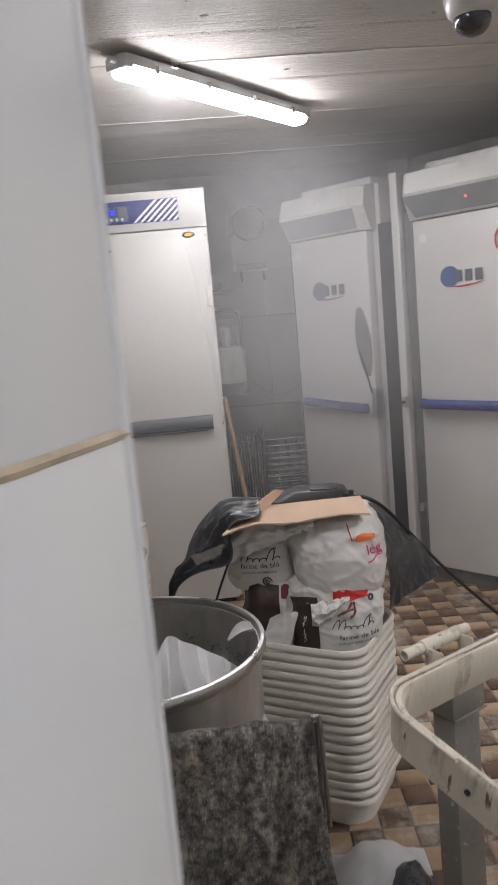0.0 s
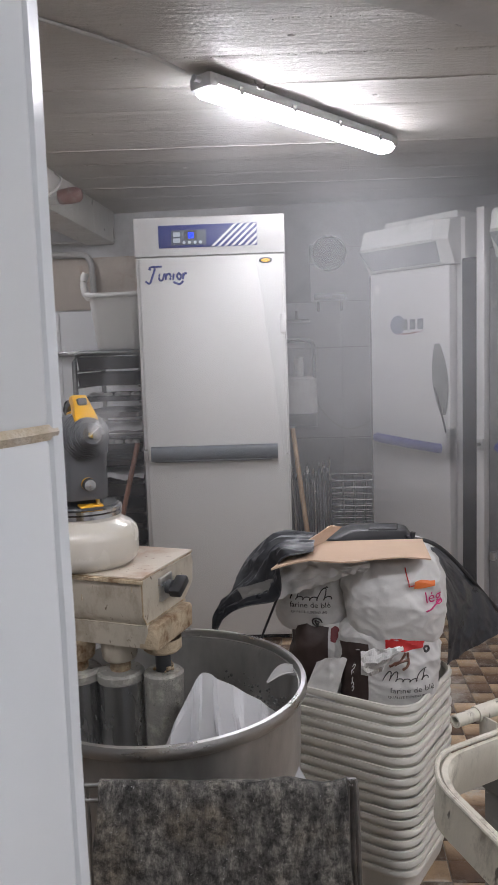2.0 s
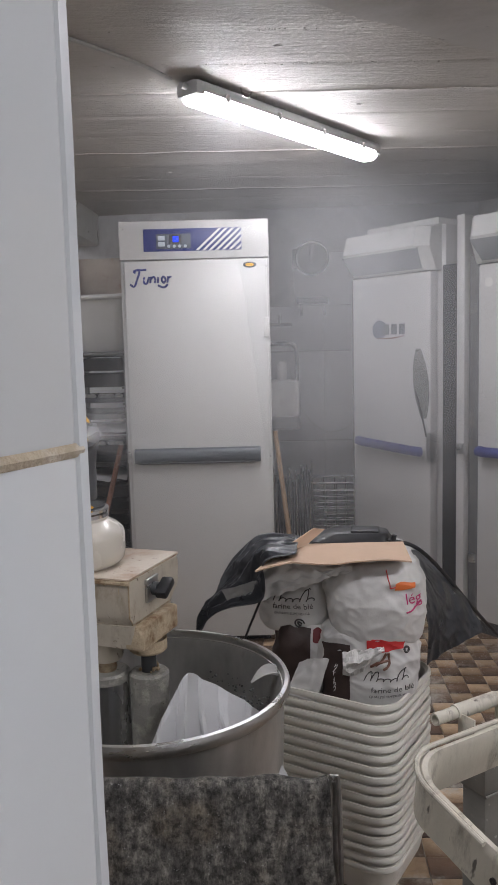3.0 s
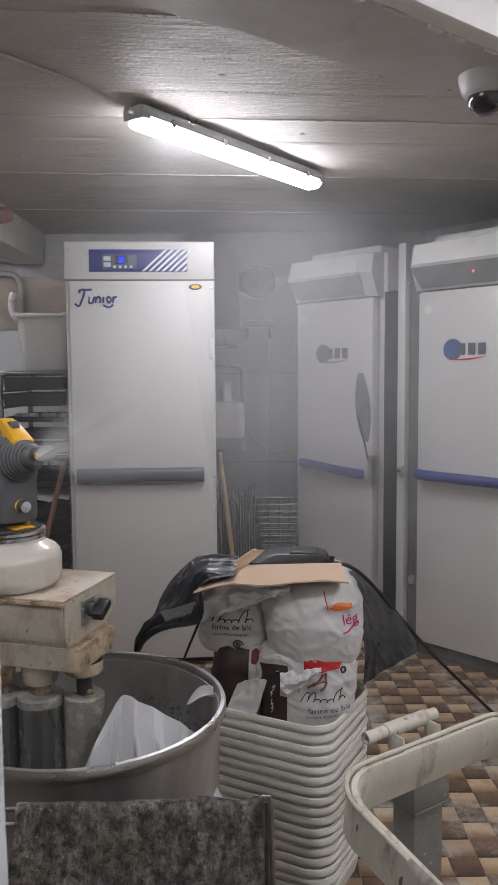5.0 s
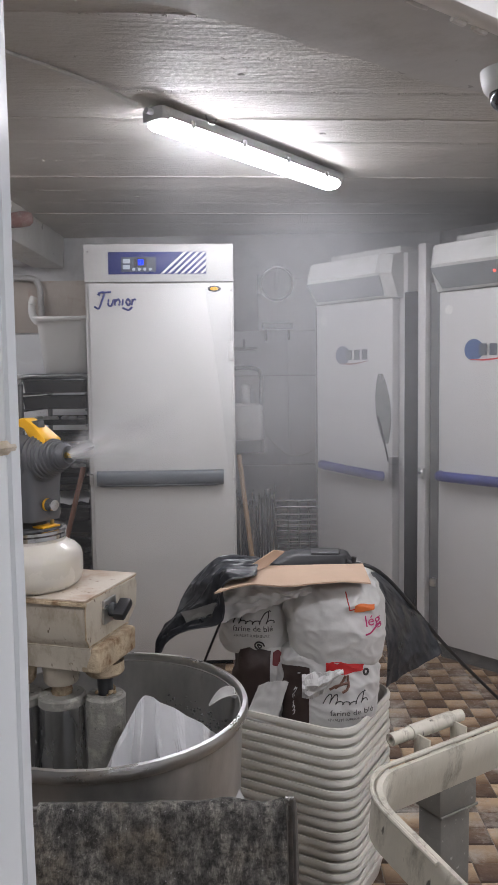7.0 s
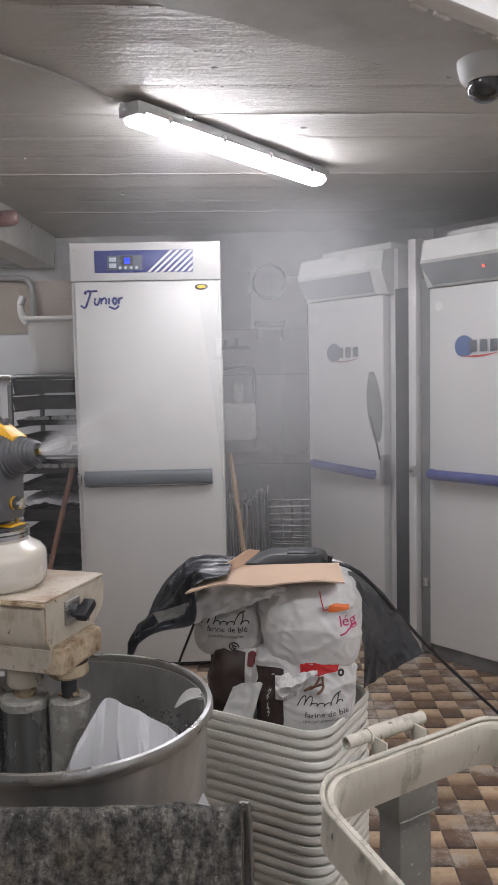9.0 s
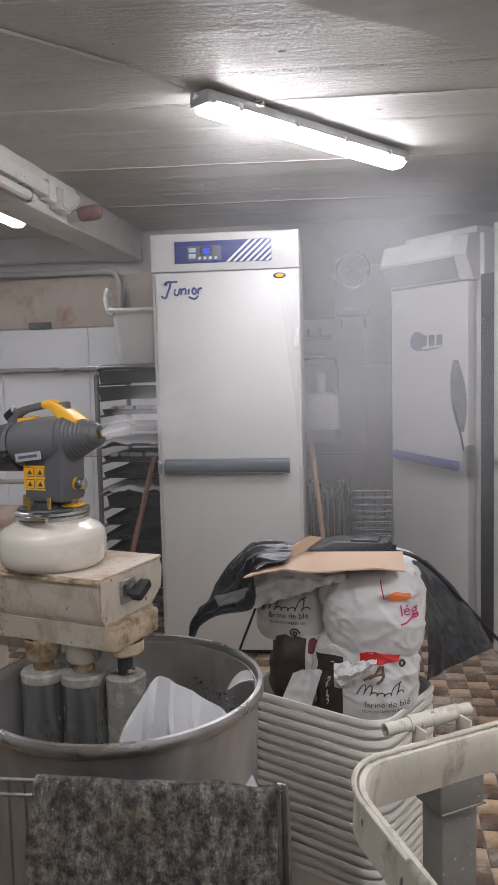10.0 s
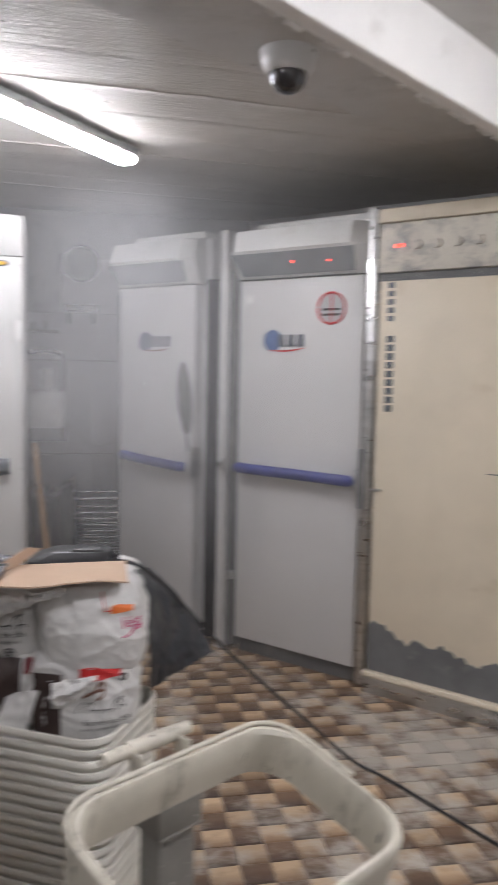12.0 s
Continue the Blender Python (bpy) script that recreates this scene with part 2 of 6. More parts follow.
M["caulk"] = surface("caulk", (0.44, 0.37, 0.27), 0.8, vary=0.25, scale=30, bump=0.4, bump_scale=140, dirt_sheen=(0.55, 0.5, 0.42), dirt_sheen_at=(0.5, 0.65), dirt_sheen_scale=60)
M["plaster"] = surface("plaster", (0.50, 0.44, 0.38), 0.8, vary=0.15, scale=4, bump=0.3, bump_scale=40, dirt_sheen=(0.38, 0.22, 0.15), dirt_sheen_at=(0.55, 0.72), dirt_sheen_scale=5)
M["pipe"] = surface("pipe", (0.48, 0.47, 0.45), 0.5, vary=0.1, bump=0.05, dirt_sheen=(0.3, 0.29, 0.27), dirt_sheen_at=(0.55, 0.75))
M["dark_wall"] = surface("dark_wall", (0.58, 0.575, 0.57), 0.6, vary=0.1, scale=2, bump=0.1, dirt_sheen=(0.25, 0.24, 0.24), dirt_sheen_at=(0.5, 0.8), dirt_sheen_scale=2)
M["beam_paint"] = surface("beam_paint", (0.62, 0.60, 0.56), 0.35, vary=0.08, scale=5, bump=0.15, bump_scale=20, dirt_sheen=(0.45, 0.42, 0.37), dirt_sheen_at=(0.58, 0.75), dirt_sheen_scale=8)
M["lamp_body"] = surface("lamp_body", (0.45, 0.46, 0.46), 0.45, vary=0.05, bump=0.0)
M["dome_white"] = surface("dome_white", (0.62, 0.62, 0.61), 0.35, vary=0.03, bump=0.0)
M["dome_glass"] = glass("dome_glass", (0.03, 0.03, 0.035))
M["tube"] = glow("tube", (0.97, 0.98, 1.0), TUBE_GLOW)
M["tube_old"] = glow("tube_old", (0.97, 0.98, 1.0), 13.0)
M["blue_lcd"] = glow("blue_lcd", (0.03, 0.07, 1.0), 1.0)
M["red_led"] = glow("red_led", (1.0, 0.05, 0.03), 3.0)
M["grout"] = surface("grout", (0.20, 0.18, 0.16), 0.85, vary=0.25, scale=8, bump=0.3, bump_scale=90, dirt_sheen=(0.42, 0.40, 0.38), dirt_sheen_at=(0.5, 0.65), dirt_sheen_scale=4)
M["flour_dust"] = surface("flour_dust", (0.5, 0.48, 0.46), 0.9, vary=0.1, bump=0.5, bump_scale=70)


def ceiling_material():
    m = surface("ceiling", (0.53, 0.505, 0.47), 0.56, vary=0.08, scale=2.5, bump=0.0, dirt_sheen=(0.45, 0.425, 0.395), dirt_sheen_at=(0.5, 0.75), dirt_sheen_scale=2.2)
    nt = m.node_tree
    b = next(n for n in nt.nodes if n.type == "BSDF_PRINCIPLED")
    tc = next(n for n in nt.nodes if n.type == "TEX_COORD")
    mp = nt.nodes.new("ShaderNodeMapping")
    mp.inputs["Scale"].default_value = (0.35, 2.6, 1)
    nt.links.new(tc.outputs["Object"], mp.inputs[0])
    b1 = nt.nodes.new("ShaderNodeBump")
    b1.inputs["Strength"].default_value = 0.42
    b1.inputs["Distance"].default_value = 0.012
    nt.links.new(noise_of(nt, mp.outputs[0], 24, 7, 0.62), b1.inputs["Height"])
    b2 = nt.nodes.new("ShaderNodeBump")
    b2.inputs["Strength"].default_value = 0.35
    b2.inputs["Distance"].default_value = 0.006
    nt.links.new(noise_of(nt, tc.outputs["Object"], 70, 4, 0.6), b2.inputs["Height"])
    nt.links.new(b1.outputs[0], b2.inputs["Normal"])
    nt.links.new(b2.outputs[0], b.inputs["Normal"])
    return m


M["ceiling"] = ceiling_material()
M["ceiling_smooth"] = surface("ceiling_smooth", (0.50, 0.48, 0.455), 0.35, vary=0.08, scale=3, bump=0.12, bump_scale=14, dirt_sheen=(0.34, 0.32, 0.29), dirt_sheen_at=(0.5, 0.75), dirt_sheen_scale=3)


def cloth_material():
    m, nt, out = nodes_of("dirty_cloth")
    b = nt.nodes.new("ShaderNodeBsdfPrincipled")
    nt.links.new(b.outputs[0], out.inputs[0])
    tc = nt.nodes.new("ShaderNodeTexCoord")
    mp = nt.nodes.new("ShaderNodeMapping")
    mp.inputs["Scale"].default_value = (1.8, 1, 0.6)
    mp.inputs["Rotation"].default_value = (0, -0.5, 0)
    nt.links.new(tc.outputs["Object"], mp.inputs[0])
    broad = ramp(nt, noise_of(nt, mp.outputs[0], 17, 10, 0.80), [(0.34, (0.028, 0.026, 0.025)), (0.5, (0.115, 0.108, 0.097)), (0.68, (0.36, 0.335, 0.29))])
    fine = ramp(nt, noise_of(nt, tc.outputs["Object"], 62, 7, 0.75), [(0.40, (0.30,) * 3), (0.62, (1.5,) * 3)])
    col = mixed(nt, 1.0, broad, fine, "MULTIPLY")
    tan = ramp(nt, noise_of(nt, tc.outputs["Object"], 5.5, 4, 0.6), [(0.52, (0, 0, 0)), (0.66, (0.75,) * 3)])
    col = mixed(nt, tan, col, mixed(nt, 1.0, fine, (0.20, 0.165, 0.12), "MULTIPLY"))
    flour = ramp(nt, noise_of(nt, tc.outputs["Object"], 150, 3, 0.6), [(0.66, (0, 0, 0)), (0.76, (0.8, 0.8, 0.8))])
    col = mixed(nt, flour, col, (0.48, 0.47, 0.45))
    nt.links.new(col, b.inputs["Base Color"])
    b.inputs["Roughness"].default_value = 0.9
    bp = nt.nodes.new("ShaderNodeBump")
    bp.inputs["Strength"].default_value = 0.85
    bp.inputs["Distance"].default_value = 0.012
    nt.links.new(noise_of(nt, mp.outputs[0], 45, 8, 0.75), bp.inputs["Height"])
    nt.links.new(bp.outputs[0], b.inputs["Normal"])
    return m


M["cloth"] = cloth_material()


def tile_material(name, light, dark, dust):
    """A worn glazed floor tile: pale towards one edge, brown towards the other, flour dust trodden in."""
    m, nt, out = nodes_of(name)
    b = nt.nodes.new("ShaderNodeBsdfPrincipled")
    nt.links.new(b.outputs[0], out.inputs[0])
    tc = nt.nodes.new("ShaderNodeTexCoord")
    sp = nt.nodes.new("ShaderNodeSeparateXYZ")
    nt.links.new(tc.outputs["Generated"], sp.inputs[0])
    col = ramp(nt, sp.outputs["Y"], [(0.05, dark), (0.6, light)])
    oi = nt.nodes.new("ShaderNodeObjectInfo")
    k = ramp(nt, oi.outputs["Random"], [(0, (0.72, 0.70, 0.68)), (1, (1.08, 1.04, 1.0))])
    col = mixed(nt, 1.0, col, k, "MULTIPLY")
    geo = nt.nodes.new("ShaderNodeNewGeometry")
    wear = ramp(nt, noise_of(nt, geo.outputs["Position"], 26, 7, 0.7), [(0.5, (0, 0, 0)), (0.72, (0.6,) * 3)])
    col = mixed(nt, wear, col, (0.16, 0.10, 0.065))
    flour = noise_of(nt, geo.outputs["Position"], 4.5, 9, 0.72)
    for spot, reach in (((1.48, 2.70, 0), 0.70), ((0.95, 2.10, 0), 0.25)):
        d = nt.nodes.new("ShaderNodeVectorMath")
        d.operation = "DISTANCE"
        d.inputs[1].default_value = spot
        nt.links.new(geo.outputs["Position"], d.inputs[0])
        flour = mixed(nt, 1.0, flour, ramp(nt, d.outputs["Value"], [(0.0, (0.13,) * 3), (reach, (0, 0, 0))], "EASE"), "ADD")
    f = ramp(nt, flour, [(0.50, (0, 0, 0)), (0.64, (0.88,) * 3)])
    col = mixed(nt, f, col, dust)
    nt.links.new(col, b.inputs["Base Color"])
    rgh = ramp(nt, noise_of(nt, geo.outputs["Position"], 20), [(0.3, (0.3,) * 3), (0.7, (0.65,) * 3)])
    nt.links.new(rgh, b.inputs["Roughness"])
    bp = nt.nodes.new("ShaderNodeBump")
    bp.inputs["Strength"].default_value = 0.3
    bp.inputs["Distance"].default_value = 0.006
    nt.links.new(noise_of(nt, geo.outputs["Position"], 60, 6, 0.7), bp.inputs["Height"])
    nt.links.new(bp.outputs[0], b.inputs["Normal"])
    return m


M["tile_pale"] = tile_material("tile_pale", (0.50, 0.37, 0.24), (0.22, 0.14, 0.085), (0.45, 0.41, 0.36))
M["tile_brown"] = tile_material("tile_brown", (0.15, 0.092, 0.058), (0.07, 0.045, 0.031), (0.40, 0.365, 0.32))


# ---- mesh helpers ----
def mesh_of(name, bm, material, smooth=True):
    me = bpy.data.meshes.new(name)
    bm.normal_update()
    bm.to_mesh(me)
    bm.free()
    if smooth:
        for p in me.polygons:
            p.use_smooth = True
        me.set_sharp_from_angle(angle=radians(35))
    for k in (material if isinstance(material, (list, tuple)) else [material]):
        me.materials.append(M[k])
    return me


def part(name, bm, material, parent, label="", at=None, smooth=True):
    ob = new(name, mesh_of(name, bm, material, smooth))
    ob.parent = parent
    if at is not None:
        ob.matrix_basis = at
    if label:
        ob["label"] = label
    return ob


def thing(name, m, label, category, group="", kind=""):
    ob = new(name)
    ob.empty_display_size = 0.05
    ob.matrix_basis = m
    return tagged(ob, label, category, group, kind)


def solid(name, bm, material, label, category, m=None, kind="", group="", smooth=True):
    ob = new(name, mesh_of(name, bm, material, smooth))
    if m is not None:
        ob.matrix_basis = m
    return tagged(ob, label, category, group, kind)


def box(x0, x1, y0, y1, z0, z1, bevel=0.0, seg=2, bm=None):
    own = bmesh.new()
    bmesh.ops.create_cube(own, size=1.0, matrix=Matrix.Translation(((x0 + x1) / 2, (y0 + y1) / 2, (z0 + z1) / 2)) @ Matrix.Diagonal((x1 - x0, y1 - y0, z1 - z0, 1)))
    if bevel:
        bmesh.ops.bevel(own, geom=list(own.edges), offset=bevel, segments=seg, affect="EDGES", profile=0.5)
    return merge(bm, own)


def merge(bm, own, m=None):
    if m is not None:
        bmesh.ops.transform(own, matrix=m, verts=own.verts)
    if bm is None:
        return own
    tmp = bpy.data.meshes.new("tmp")
    own.to_mesh(tmp)
    own.free()
    bm.from_mesh(tmp)
    bpy.data.meshes.remove(tmp)
    return bm


def lathe(profile, n=40, m=None, bm=None, cap=False):
    """A turned body from (radius, height) pairs."""
    own = bmesh.new()
    rings = []
    for r, z in profile:
        rings.append([own.verts.new((r * math.cos(2 * math.pi * i / n), r * math.sin(2 * math.pi * i / n), z)) for i in range(n)])
    for a, b in zip(rings, rings[1:]):
        for i in range(n):
            own.faces.new((a[i], a[(i + 1) % n], b[(i + 1) % n], b[i]))
    if cap:
        own.faces.new(list(reversed(rings[0])))
        own.faces.new(rings[-1])
    return merge(bm, own, m)


def rod(a, b, r, n=12, bm=None, r2=None):
    a, b = Vector(a), Vector(b)
    q = (b - a).to_track_quat("Z", "Y").to_matrix().to_4x4()
    L = (b - a).length
    r2 = r if r2 is None else r2
    return lathe([(r, 0), (r2, L)], n, Matrix.Translation(a) @ q, bm, cap=True)


def pipe_along(pts, r, n=10, bm=None, closed=False):
    """A round bar along a chain of points."""
    own = bmesh.new()
    pts = [Vector(p) for p in pts]
    rings = []
    up = Vector((0.03, 0.05, 1)).normalized()
    N = len(pts)
    for i, p in enumerate(pts):
        if closed:
            d = (pts[(i + 1) % N] - pts[i - 1]).normalized()
        else:
            d = (pts[min(i + 1, N - 1)] - pts[max(i - 1, 0)]).normalized()
        s = d.cross(up)
        if s.length < 0.1:
            s = d.cross(Vector((1, 0, 0)))
        s.normalize()
        t = s.cross(d)
        rings.append([own.verts.new(p + r * (math.cos(2 * math.pi * k / n) * s + math.sin(2 * math.pi * k / n) * t)) for k in range(n)])
    pairs = list(zip(rings, rings[1:])) + ([(rings[-1], rings[0])] if closed else [])
    for a, b in pairs:
        for k in range(n):
            own.faces.new((a[k], a[(k + 1) % n], b[(k + 1) % n], b[k]))
    if not closed:
        own.faces.new(list(reversed(rings[0])))
        own.faces.new(rings[-1])
    return merge(bm, own)


def bend(pts, steps=8):
    """A smooth curve through points."""
    P = [Vector(p) for p in pts]
    P = [2 * P[0] - P[1]] + P + [2 * P[-1] - P[-2]]
    res = []
    for i in range(1, len(P) - 2):
        for s in range(steps):
            t = s / steps
            a, b, c, d = P[i - 1], P[i], P[i + 1], P[i + 2]
            res.append(0.5 * ((2 * b) + (c - a) * t + (2 * a - 5 * b + 4 * c - d) * t * t + (3 * b - a - 3 * c + d) * t ** 3))
    res.append(P[-2])
    return res


def round_rect(w, d, r, n=6):
    """Outline of a rectangle with rounded corners, centred."""
    pts = []
    for cx, cy, a0 in ((w / 2 - r, d / 2 - r, 0), (-w / 2 + r, d / 2 - r, 90), (-w / 2 + r, -d / 2 + r, 180), (w / 2 - r, -d / 2 + r, 270)):
        for k in range(n + 1):
            a = radians(a0 + 90 * k / n)
            pts.append((cx + r * math.cos(a), cy + r * math.sin(a)))
    return pts


def loft(levels, bm=None, cap0=False, cap1=False, m=None):
    """Skin over closed outlines, each a list of points."""
    own = bmesh.new()
    rings = [[own.verts.new(p) for p in lv] for lv in levels]
    n = len(rings[0])
    for a, b in zip(rings, rings[1:]):
        for i in range(n):
            own.faces.new((a[i], a[(i + 1) % n], b[(i + 1) % n], b[i]))
    if cap0:
        own.faces.new(list(reversed(rings[0])))
    if cap1:
        own.faces.new(rings[-1])
    bmesh.ops.recalc_face_normals(own, faces=own.faces)
    return merge(bm, own, m)


def sheet(nx, ny, f, thick=0.0):
    """A bent sheet f(u, v), u and v from 0 to 1, with a thickness."""
    bm = bmesh.new()
    V = [[bm.verts.new(f(i / nx, j / ny)) for i in range(nx + 1)] for j in range(ny + 1)]
    for j in range(ny):
        for i in range(nx):
            bm.faces.new((V[j][i], V[j][i + 1], V[j + 1][i + 1], V[j + 1][i]))
    if thick:
        bm.normal_update()
        low = [[bm.verts.new(v.co - v.normal * thick) for v in row] for row in V]
        for j in range(ny):
            for i in range(nx):
                bm.faces.new((low[j][i], low[j + 1][i], low[j + 1][i + 1], low[j][i + 1]))
        rim = [(0, i) for i in range(nx)] + [(j, nx) for j in range(ny)] + [(ny, i) for i in range(nx, 0, -1)] + [(j, 0) for j in range(ny, 0, -1)]
        for (a, b), (c, d) in zip(rim, rim[1:] + rim[:1]):
            bm.faces.new((V[a][b], low[a][b], low[c][d], V[c][d]))
    return bm


def prism(outline, y0, y1, bm=None):
    """An outline in x and z, pushed along y."""
    return loft([[(x, y0, z) for x, z in outline], [(x, y1, z) for x, z in outline]], bm, True, True)


def letters(text, size, shear=0.0):
    cu = bpy.data.curves.new("words", "FONT")
    cu.body = text
    cu.size = size
    cu.shear = shear
    cu.resolution_u = 3
    tmp = bpy.data.objects.new("words", cu)
    scene.collection.objects.link(tmp)
    me = bpy.data.meshes.new_from_object(tmp.evaluated_get(bpy.context.evaluated_depsgraph_get()))
    bm = bmesh.new()
    bm.from_mesh(me)
    bpy.data.objects.remove(tmp)
    bpy.data.curves.remove(cu)
    bpy.data.meshes.remove(me)
    return bm


def wob(x, y, z, s=1.0, k=0):
    return noise.noise(Vector((x * s + 7.3 * k, y * s - 3.1 * k, z * s + 1.7 * k)))


# ---- the setting ----
def setting():
    # floor bed under the tiles
    solid("floor", box(-3.2, 3.2, -2.6, 5.3, -0.12, -0.004), "grout", "tiled bakery floor dusted with flour", "floor", kind="structure")

    # ceiling: cast concrete that kept the marks of its boards
    bm = bmesh.new()
    a = radians(5.0)
    edges = [-4.2 + 0.253 * k for k in range(40)]
    ph = 2.29 - 0.253 * round((2.29 + 4.2) / 0.253) + 4.2
    edges = [e + ph for e in edges]
    nx = 220
    rng = random.Random(4)
    drop = [rng.uniform(-0.0012, 0.0012) for _ in edges]
    rows = []
    for k in range(len(edges) - 1):
        for off in (0.004, 0.05, 0.125, 0.2, 0.249):
            rows.append((edges[k] + off, drop[k] + 0.003 * math.sin(off * 12)))
        rows.append((edges[k + 1] - 0.0005, drop[k] - 0.0028 if k % 3 == 0 else drop[k] + 0.0012))
    grid = []
    for yv, dz in rows:
        line = []
        for i in range(nx + 1):
            x = -4.0 + 8.0 * i / nx
            j = dz + 0.003 * wob(x, yv, 0, 3.0) + 0.002 * wob(x, yv * 3, 0, 9.0, 2)
            y = yv + 0.004 * wob(x, yv, 1, 7.0)
            line.append(bm.verts.new((x, y, j)))
        grid.append(line)
    for r0, r1 in zip(grid, grid[1:]):
        for i in range(nx):
            bm.faces.new((r0[i], r1[i], r1[i + 1], r0[i + 1]))
    # drips and blobs of old paint in runs along the joints
    def bead(x, y, z, sx, sy, sz):
        v = [bm.verts.new((x + a * sx, y + b * sy, z + c * sz)) for a, b, c in ((1, 0, 0), (0, 1, 0), (-1, 0, 0), (0, -1, 0), (0.5, 0.5, -0.75), (-0.5, 0.5, -0.75), (-0.5, -0.5, -0.75), (0.5, -0.5, -0.75))]
        for f in ((0, 4, 1), (1, 5, 2), (2, 6, 3), (3, 7, 0), (0, 7, 4), (1, 4, 5), (2, 5, 6), (3, 6, 7), (4, 7, 6, 5)):
            bm.faces.new([v[i] for i in f])
    for k in range(16, len(edges) - 6):
        for run in range(7):
            x, end = rng.uniform(-2.2, 1.4), rng.uniform(0.15, 0.7)
            end += x
            while x < end:
                sz = rng.uniform(0.0012, 0.0034)
                bead(x, edges[k] + rng.gauss(0, 0.004), drop[k] - 0.002, sz * rng.uniform(1.0, 2.2), sz, sz * 0.8)
                x += rng.expovariate(48.0)
    for _ in range(26):
        sz = rng.uniform(0.004, 0.010)
        bead(rng.uniform(-1.6, 1.4), rng.uniform(0.8, 4.0), -0.001, sz * rng.uniform(1, 2), sz, sz * 0.7)
    solid("ceiling", bm, "ceiling", "grey board-marked concrete ceiling with glossy paint", "ceiling", pose(0, 0, CEIL, 0, 0, 5.0), kind="structure")
    solid("ceiling_slab", box(-3.4, 3.4, -2.8, 5.4, CEIL + 0.05, CEIL + 0.2), "dark_wall", "concrete slab above the ceiling", "ceiling", kind="structure")

    # smooth strip of ceiling beside the white beam, and the beam
    b = pose(0.64, 2.24, CEIL, 0, 0, 35.0)
    bm = sheet(60, 8, lambda u, v: (-2.2 + 4.6 * u, -0.7 + 0.92 * v + 0.03 * wob(u * 9, 0, v, 2.0) * v, -0.016 + 0.006 * v + 0.004 * wob(u * 14, v * 3, 0)), 0.012)
    solid("ceiling_strip", bm, "ceiling_smooth", "smooth plastered ceiling strip along the beam", "ceiling", b, kind="structure")
    b = pose(0.571, 1.681, 2.08, 0, 0, 38.0)
    bm = box(-2.0, 2.6, 0.0, 0.05, 0.0, 0.24, 0.008)
    solid("beam_right", bm, "beam_white", "white painted ceiling beam", "beam", b, kind="structure")
    bm = bmesh.new()
    rng = random.Random(8)
    for k in range(46):
        x = -2.1 + 4.4 * k / 46 + rng.uniform(-0.03, 0.03)
        L = rng.uniform(0.02, 0.07)
        pipe_along(bend([(x, 0.05, 0.001), (x + L / 2, 0.05 + rng.uniform(-0.004, 0.004), -0.002), (x + L, 0.05, 0.001)], 3), rng.uniform(0.004, 0.009), 6, bm)
    solid("beam_joint", bm, "beam_paint", "glossy lumpy paint along the beam joint", "trim", b, kind="structure")

    # walls
    solid("wall_back", box(-3.2, 2.4, 4.96, 5.16, 0, CEIL + 0.06), "dark_wall", "grey painted back wall", "wall", kind="structure")
    solid("wall_left", box(-3.2, -3.0, -2.6, 4.96, 0, CEIL + 0.06), "wall_panel", "pale side wall", "wall", kind="structure")
    solid("wall_right", box(-1.2, 4.2, 0.92, 1.1, 0, CEIL + 0.06), "dark_wall", "wall behind the cabinets", "wall", pose(1.016, 3.735, 0, 0, 0, -46.5), kind="structure")
    solid("wall_front", box(-3.2, 3.2, -2.6, -2.4, 0, CEIL + 0.06), "wall_panel", "pale wall behind", "wall", kind="structure")
    solid("wall_side", box(3.0, 3.2, -2.4, 3.0, 0, CEIL + 0.06), "wall_panel", "pale side wall", "wall", kind="structure")
    # white panels on the back wall with seams
    w = thing("wall_cladding", pose(0, 4.95, 0), "white wipe-clean wall panels on the back wall", "wall panel", kind="structure")
    for x0, x1 in ((-3.0, -2.186), (-2.183, -1.586), (-1.583, -0.915), (-0.912, 0.180), (0.183, 1.1)):
        for z0, z1 in ((0.0, 0.862), (0.87, 1.42), (1.428, 1.70)):
            part("panel", box(x0, x1, -0.012, 0, z0, z1, 0.002), "wall_panel", w)
    part("panel", box(0.0, 1.1, -0.010, 0, 1.705, 2.02, 0.002), "wall_panel", w)
    solid("plaster_band", sheet(40, 10, lambda u, v: (-3.0 + 1.95 * u, 4.949 + 0.004 * wob(u * 20, v * 4, 0), 1.71 + 0.32 * v), 0.006), "plaster", "stained bare plaster band above the panels", "wall", kind="structure")

    # left beam with conduit
    bm = box(-1.40, -1.20, 1.0, 4.95, 2.105, CEIL + 0.03, 0.015)
    for v in bm.verts:
        v.co.z += 0.01 * wob(v.co.x, v.co.y, v.co.z, 3)
    solid("beam_left", bm, "beam_paint", "thickly painted ceiling beam with cables", "beam", kind="structure")


